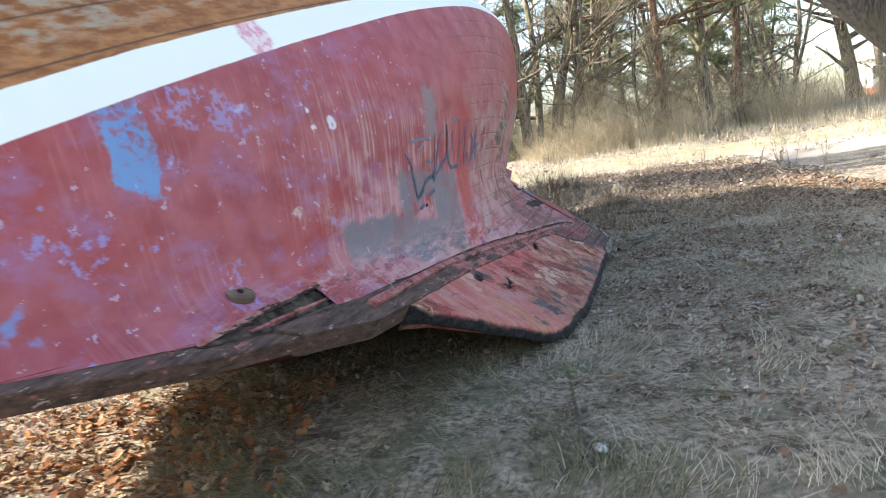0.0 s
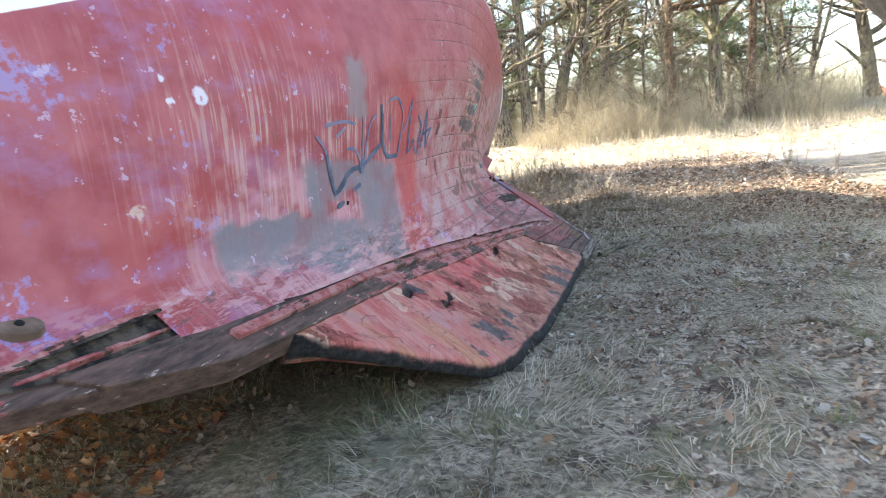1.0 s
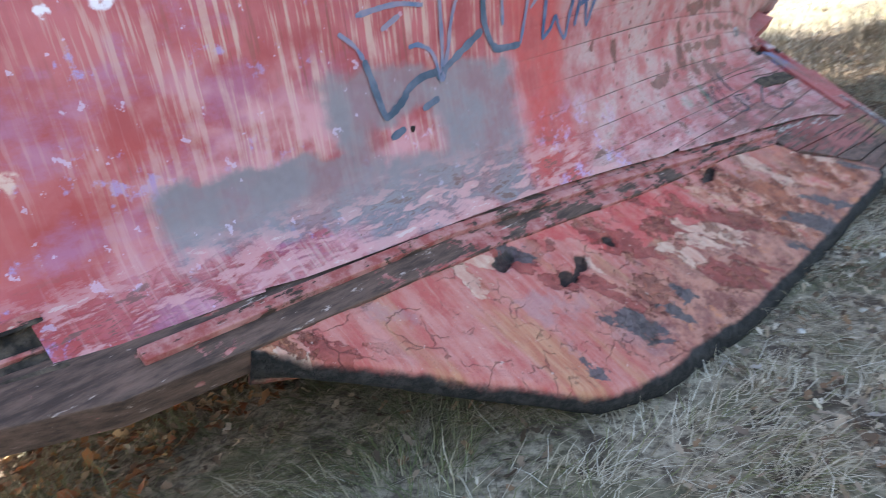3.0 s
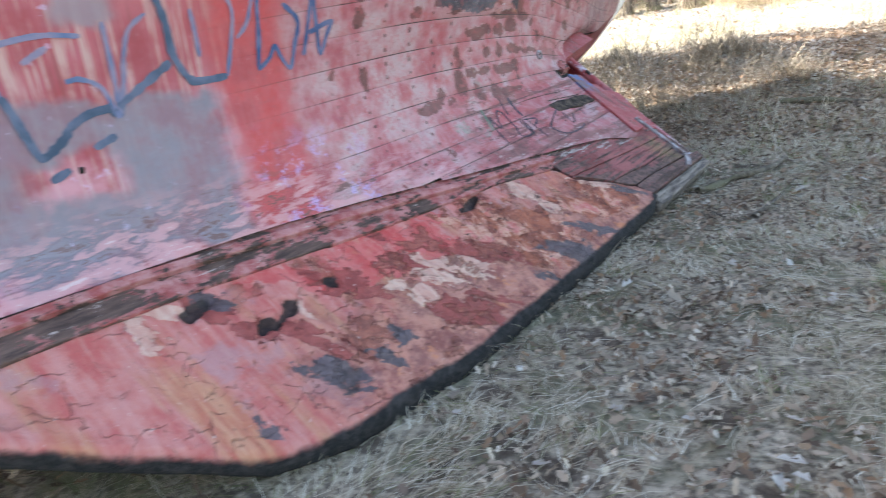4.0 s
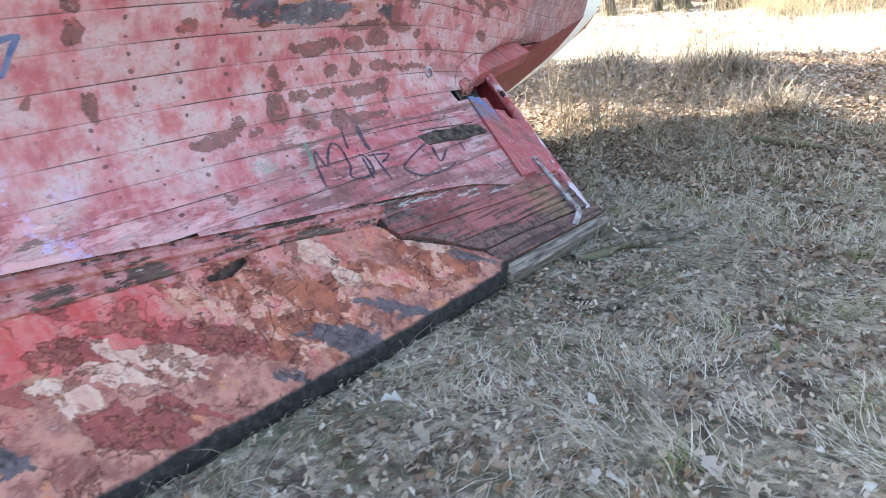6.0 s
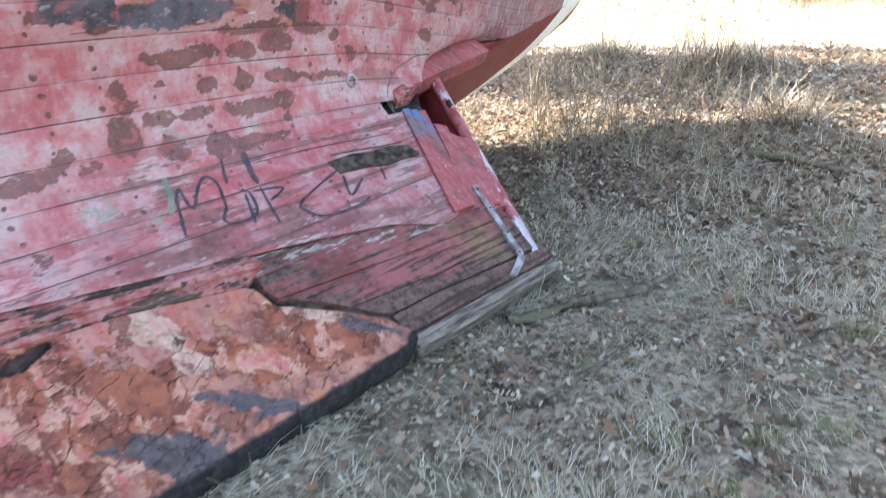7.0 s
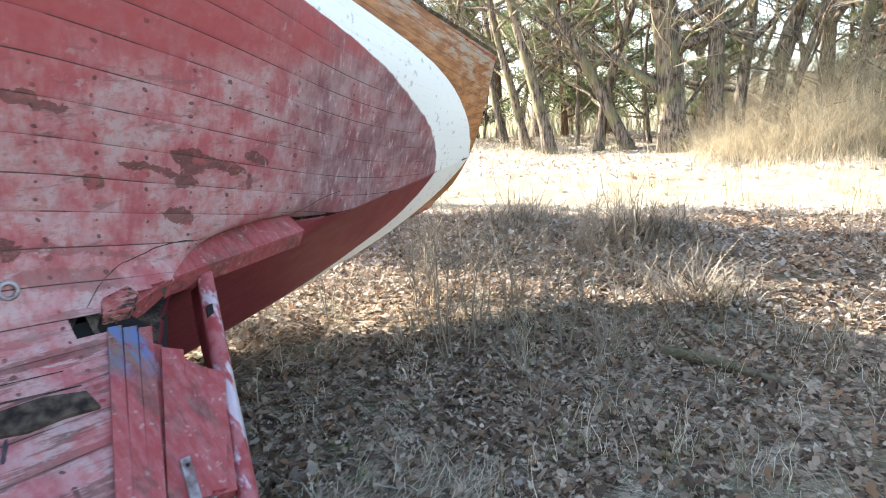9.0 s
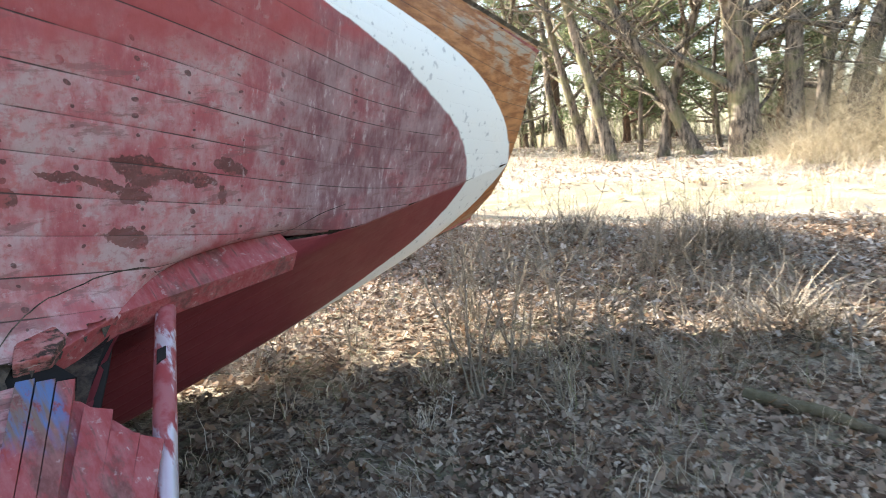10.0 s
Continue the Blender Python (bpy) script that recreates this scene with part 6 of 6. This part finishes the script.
PROTOTYPES = [
    make_tree(1, 11, 0.22, 0.10, 20, 0.22, label="crooked bare oak at the wood edge"),
    make_tree(2, 12, 0.28, -0.16, 22, 0.24, label="leaning bare oak with dark bark"),
    make_tree(3, 9, 0.11, 0.05, 18, 0.20, low=0.12, label="slender bare tree with pale bark"),
    make_tree(4, 13, 0.20, 0.02, 34, 0.10, True, 0.30, PINE_BARK, "pine with a reddish trunk and thin crown"),
    make_tree(5, 8, 0.12, -0.05, 34, 0.12, True, 0.08, PINE_BARK, "young pine green to the ground"),
    make_tree(6, 7, 0.07, 0.18, 16, 0.26, low=0.10, label="thin crooked bare tree", twiggy=6),
    make_tree(7, 10, 0.16, 0.30, 18, 0.22, label="slanting bare tree with mossy bark"),
    make_tree(8, 12, 0.17, -0.27, 20, 0.12, label="dark trunk leaning over the bank", low=0.16),
    make_tree(9, 11, 0.17, -0.46, 20, 0.14, label="strongly leaning bare tree at the wood edge", low=0.14),
    make_tree(10, 13, 0.36, -0.12, 24, 0.10, label="thick old trunk with torn pale bark", low=0.12),
    make_tree(11, 16, 0.42, 0.0, 7, 0.05, label="tall straight bare tree", low=0.6, twiggy=1),
]
t_rng = random.Random(21)


def plant(k, x, y, size=1.0, turn=None):
    z = float(ground_z(np.float64(x), np.float64(y)))
    copy_thing(PROTOTYPES[k], pose(x, y, z, 0, 0, t_rng.uniform(0, 360) if turn is None else turn) @ Matrix.Scale(size, 4))


SPOTS = ((1, 3.45, 24.0, 0.85, 180), (5, 2.75, 23.3, 1.2, 80), (0, 4.5, 24.3, 1.1, 20), (7, -0.56, 24.0, 1.0, 0), (7, -1.4, 24.6, 0.8, 10), (8, 1.52, 24.1, 1.0, 0), (2, 0.6, 24.3, 1.3, 60), (9, 2.62, 23.7, 1.0, 0), (2, 4.9, 23.6, 1.0, 60),
         (3, 8.9, 24.6, 1.0, 0), (1, 10.5, 24.8, 0.95, 0), (0, 6.9, 26.4, 0.9, 90), (2, 3.96, 24.2, 1.5, 120), (5, 5.6, 25.0, 1.1, 30), (3, 12.5, 26.5, 1.0, 80), (6, -2.6, 26.4, 0.9, 180),
         (6, 13.5, 25.0, 0.8, 180), (5, 1.9, 25.2, 0.9, 220), (2, -4.2, 25.5, 1.0, 0), (0, -6.0, 26.5, 1.0, 100), (5, 8.0, 24.4, 1.0, 200), (5, 11.8, 24.6, 0.9, 320), (1, 6.0, 25.6, 0.8, 0), (5, -0.2, 25.4, 1.1, 70))
for spot in SPOTS:
    plant(*spot)
for k in range(27):
    plant(t_rng.choice((0, 1, 2, 2, 6, 4, 5, 6, 3)), t_rng.uniform(-20, 27), t_rng.uniform(27, 36), t_rng.uniform(0.75, 1.15))
for k in range(32):
    plant(t_rng.choice((2, 5, 2, 6, 4)), t_rng.uniform(-14, 22), t_rng.uniform(26, 40), t_rng.uniform(0.7, 1.1))
for k in range(13):
    plant(t_rng.choice((0, 3, 3, 4, 4, 6, 3)), t_rng.uniform(-34, 34), t_rng.uniform(36, 58), t_rng.uniform(0.9, 1.35))
# low bushes at the wood edge
for k in range(22):
    plant(5, t_rng.uniform(3.6, 13.5), t_rng.uniform(22.6, 25.2), t_rng.uniform(0.28, 0.48))
# unseen tall trees added beyond the boat, whose shadows stripe the ground
for bx, by, size in ((-9.0, 14.5, 0.55), (-9.4, 15.1, 1.0), (-10.6, 15.6, 1.0), (-9.0, 16.1, 1.05), (-11.0, 16.7, 1.1), (-8.6, 16.75, 0.8), (-10.2, 17.3, 0.9), (-12.0, 18.4, 0.7)):
    plant(10, bx, by, size)
# unseen young pine, added to block the sun under the stern
plant(4, -4.3, 11.7, 0.40)
for k, proto in enumerate(PROTOTYPES):
    proto.matrix_basis = pose(-18 + 4.4 * k, 33 + 1.2 * (k % 3), float(ground_z(np.float64(0.0), np.float64(33.0))))


def make_sapling(seed, x, y, height):
    rnd = random.Random(seed)
    ob = tagged(new("sapling"), "thin bare sapling standing in leaf litter", "sapling", "saplings behind the boat")
    ob.location = (x, y, float(ground_z(np.float64(x), np.float64(y))))
    twigs = Tubes()
    for s in range(rnd.randint(2, 4)):
        pts = crooked(rnd, (rnd.uniform(-0.05, 0.05), rnd.uniform(-0.05, 0.05), -0.03), (rnd.uniform(-0.3, 0.3), rnd.uniform(-0.2, 0.2), 1), height * rnd.uniform(0.6, 1.0), 7, 0.16)
        t = Tubes()
        t.add(pts, [0.007 * (1 - 0.8 * q / 7) + 0.001 for q in range(8)], 4)
        t.done("stem", TWIG, ob)
        for j in range(7):
            q = rnd.randint(1, 6)
            tw = crooked(rnd, pts[q], (rnd.uniform(-1, 1), rnd.uniform(-1, 1), rnd.uniform(0.2, 1)), height * rnd.uniform(0.1, 0.3), 3, 0.25)
            twigs.add(tw, [0.004, 0.003, 0.002, 0.001], 3)
    twigs.done("twig_crown", TWIG, ob)["kind"] = "stuff"
    return ob


for k in range(48):
    make_sapling(50 + k, t_rng.uniform(0.2, 2.9), t_rng.uniform(11.0, 14.4), t_rng.uniform(0.45, 1.25))
for k in range(10):
    make_sapling(90 + k, t_rng.uniform(4.5, 8.5), t_rng.uniform(10.5, 15.0), t_rng.uniform(0.6, 1.3))

# the leaning trunk that hangs over the way
lean_pts = [(3.2, 8.5, 5.1), (4.3, 8.4, 4.0), (5.3, 8.25, 2.98), (6.08, 8.15, 2.19), (7.1, 8.0, 1.1), (8.2, 7.85, -0.2)]
t = Tubes()
t.add(lean_pts[::-1], [0.40, 0.36, 0.33, 0.31, 0.28, 0.25], 14)
tagged(t.done("leaning_tree", SHADE_BARK), "thick trunk leaning across the way, its shade put into the colour", "tree")


# sticks, stones
def make_stick(points, r, label):
    pts = [(px, py, float(ground_z(np.float64(px), np.float64(py))) + pz) for px, py, pz in points]
    t = Tubes()
    fine = []
    for a, b in zip(pts, pts[1:]):
        fine += [Vector(a).lerp(Vector(b), f) + Vector((noise.noise((a[0] * 9 + f * 3, 1, 1)) * r, noise.noise((a[1] * 9 + f * 3, 4, 1)) * r, 0)) for f in (0, 0.33, 0.66)]
    fine.append(Vector(pts[-1]))
    t.add(fine, [r * (1 - 0.6 * i / len(fine)) for i in range(len(fine))], 8)
    return tagged(t.done("stick", STICK), label, "stick", "fallen sticks")


make_stick(((0.50, 2.62, 0.02), (0.56, 3.0, 0.03), (0.60, 3.3, 0.02), (0.66, 3.8, 0.02)), 0.014, "bent grey stick lying in the grass")
make_stick(((2.10, 7.72, 0.03), (2.38, 8.02, 0.045), (2.66, 8.30, 0.05), (2.80, 8.62, 0.03)), 0.034, "grey-brown branch lying by the keel heel")
make_stick(((2.42, 7.15, 0.02), (2.62, 7.55, 0.03), (2.78, 8.0, 0.02)), 0.014, "thin dark stick in the leaves")
make_stick(((3.15, 11.58, 0.03), (3.55, 11.40, 0.05), (4.0, 11.2, 0.03)), 0.05, "dark fallen log among brown leaves")
make_stick(((-0.45, 1.95, 0.0), (-0.46, 2.0, 0.22), (-0.47, 2.03, 0.42)), 0.004, "single upright straw stalk")
make_stick(((1.60, 5.86, 0.02), (1.74, 5.95, 0.09), (1.84, 6.02, 0.03)), 0.008, "pale broken twig beside the keel")
make_stick(((0.95, 3.45, 0.02), (1.25, 3.2, 0.02), (1.7, 2.9, 0.02)), 0.006, "thin twig on the grass")


def make_stone(seed, x, y, r):
    bm = bmesh.new()
    bmesh.ops.create_icosphere(bm, subdivisions=2, radius=r)
    for v in bm.verts:
        v.co *= 1 + 0.35 * noise.noise(v.co * (1.3 / r) + Vector((seed, 0, 0)))
        v.co.z *= 0.55
    ob = part("stone", bm, STONE, None, "", True)
    ob.location = (x, y, float(ground_z(np.float64(x), np.float64(y))) + r * 0.3)
    return tagged(ob, "small pale stone lying in the grass", "stone", "stones in the grass")


for k, (sx, sy, sr) in enumerate(((0.6, 2.72, 0.035), (3.42, 6.04, 0.022), (3.57, 8.85, 0.02), (1.3, 5.2, 0.02), (1.55, 5.45, 0.016), (3.3, 6.2, 0.015), (2.9, 7.9, 0.02), (2.6, 10.2, 0.02))):
    make_stone(k, sx, sy, sr)

# a white building far off between the trees
house = tagged(new("far_building"), "low white building with a red base, far off", "building")
house.matrix_world = pose(52, 66, 2.0, 0, 0, -38)
WALL = plain("white_render", (0.72, 0.72, 0.70), (0.8, 0.8, 0.79), 0.8)
TILE = plain("red_base_paint", (0.40, 0.10, 0.07), (0.46, 0.15, 0.10), 1.5)


def block(x0, x1, y0, y1, z0, z1):
    bm = bmesh.new()
    bmesh.ops.create_cube(bm, size=1, matrix=Matrix.Translation(((x0 + x1) / 2, (y0 + y1) / 2, (z0 + z1) / 2)) @ Matrix.Diagonal((x1 - x0, y1 - y0, z1 - z0, 1)))
    return bm


part("wall", block(-7, 7, -4, 4, 0.6, 3.4), WALL, house)
part("base", block(-7.05, 7.05, -4.05, 4.05, -0.6, 0.6), TILE, house)
part("roof", block(-7.4, 7.4, -4.4, 4.4, 3.4, 3.75), WALL, house)
for wx in (-5, -2, 2, 5):
    part("window", block(wx - 0.6, wx + 0.6, -4.06, -4.0, 1.4, 2.7), DARK, house)
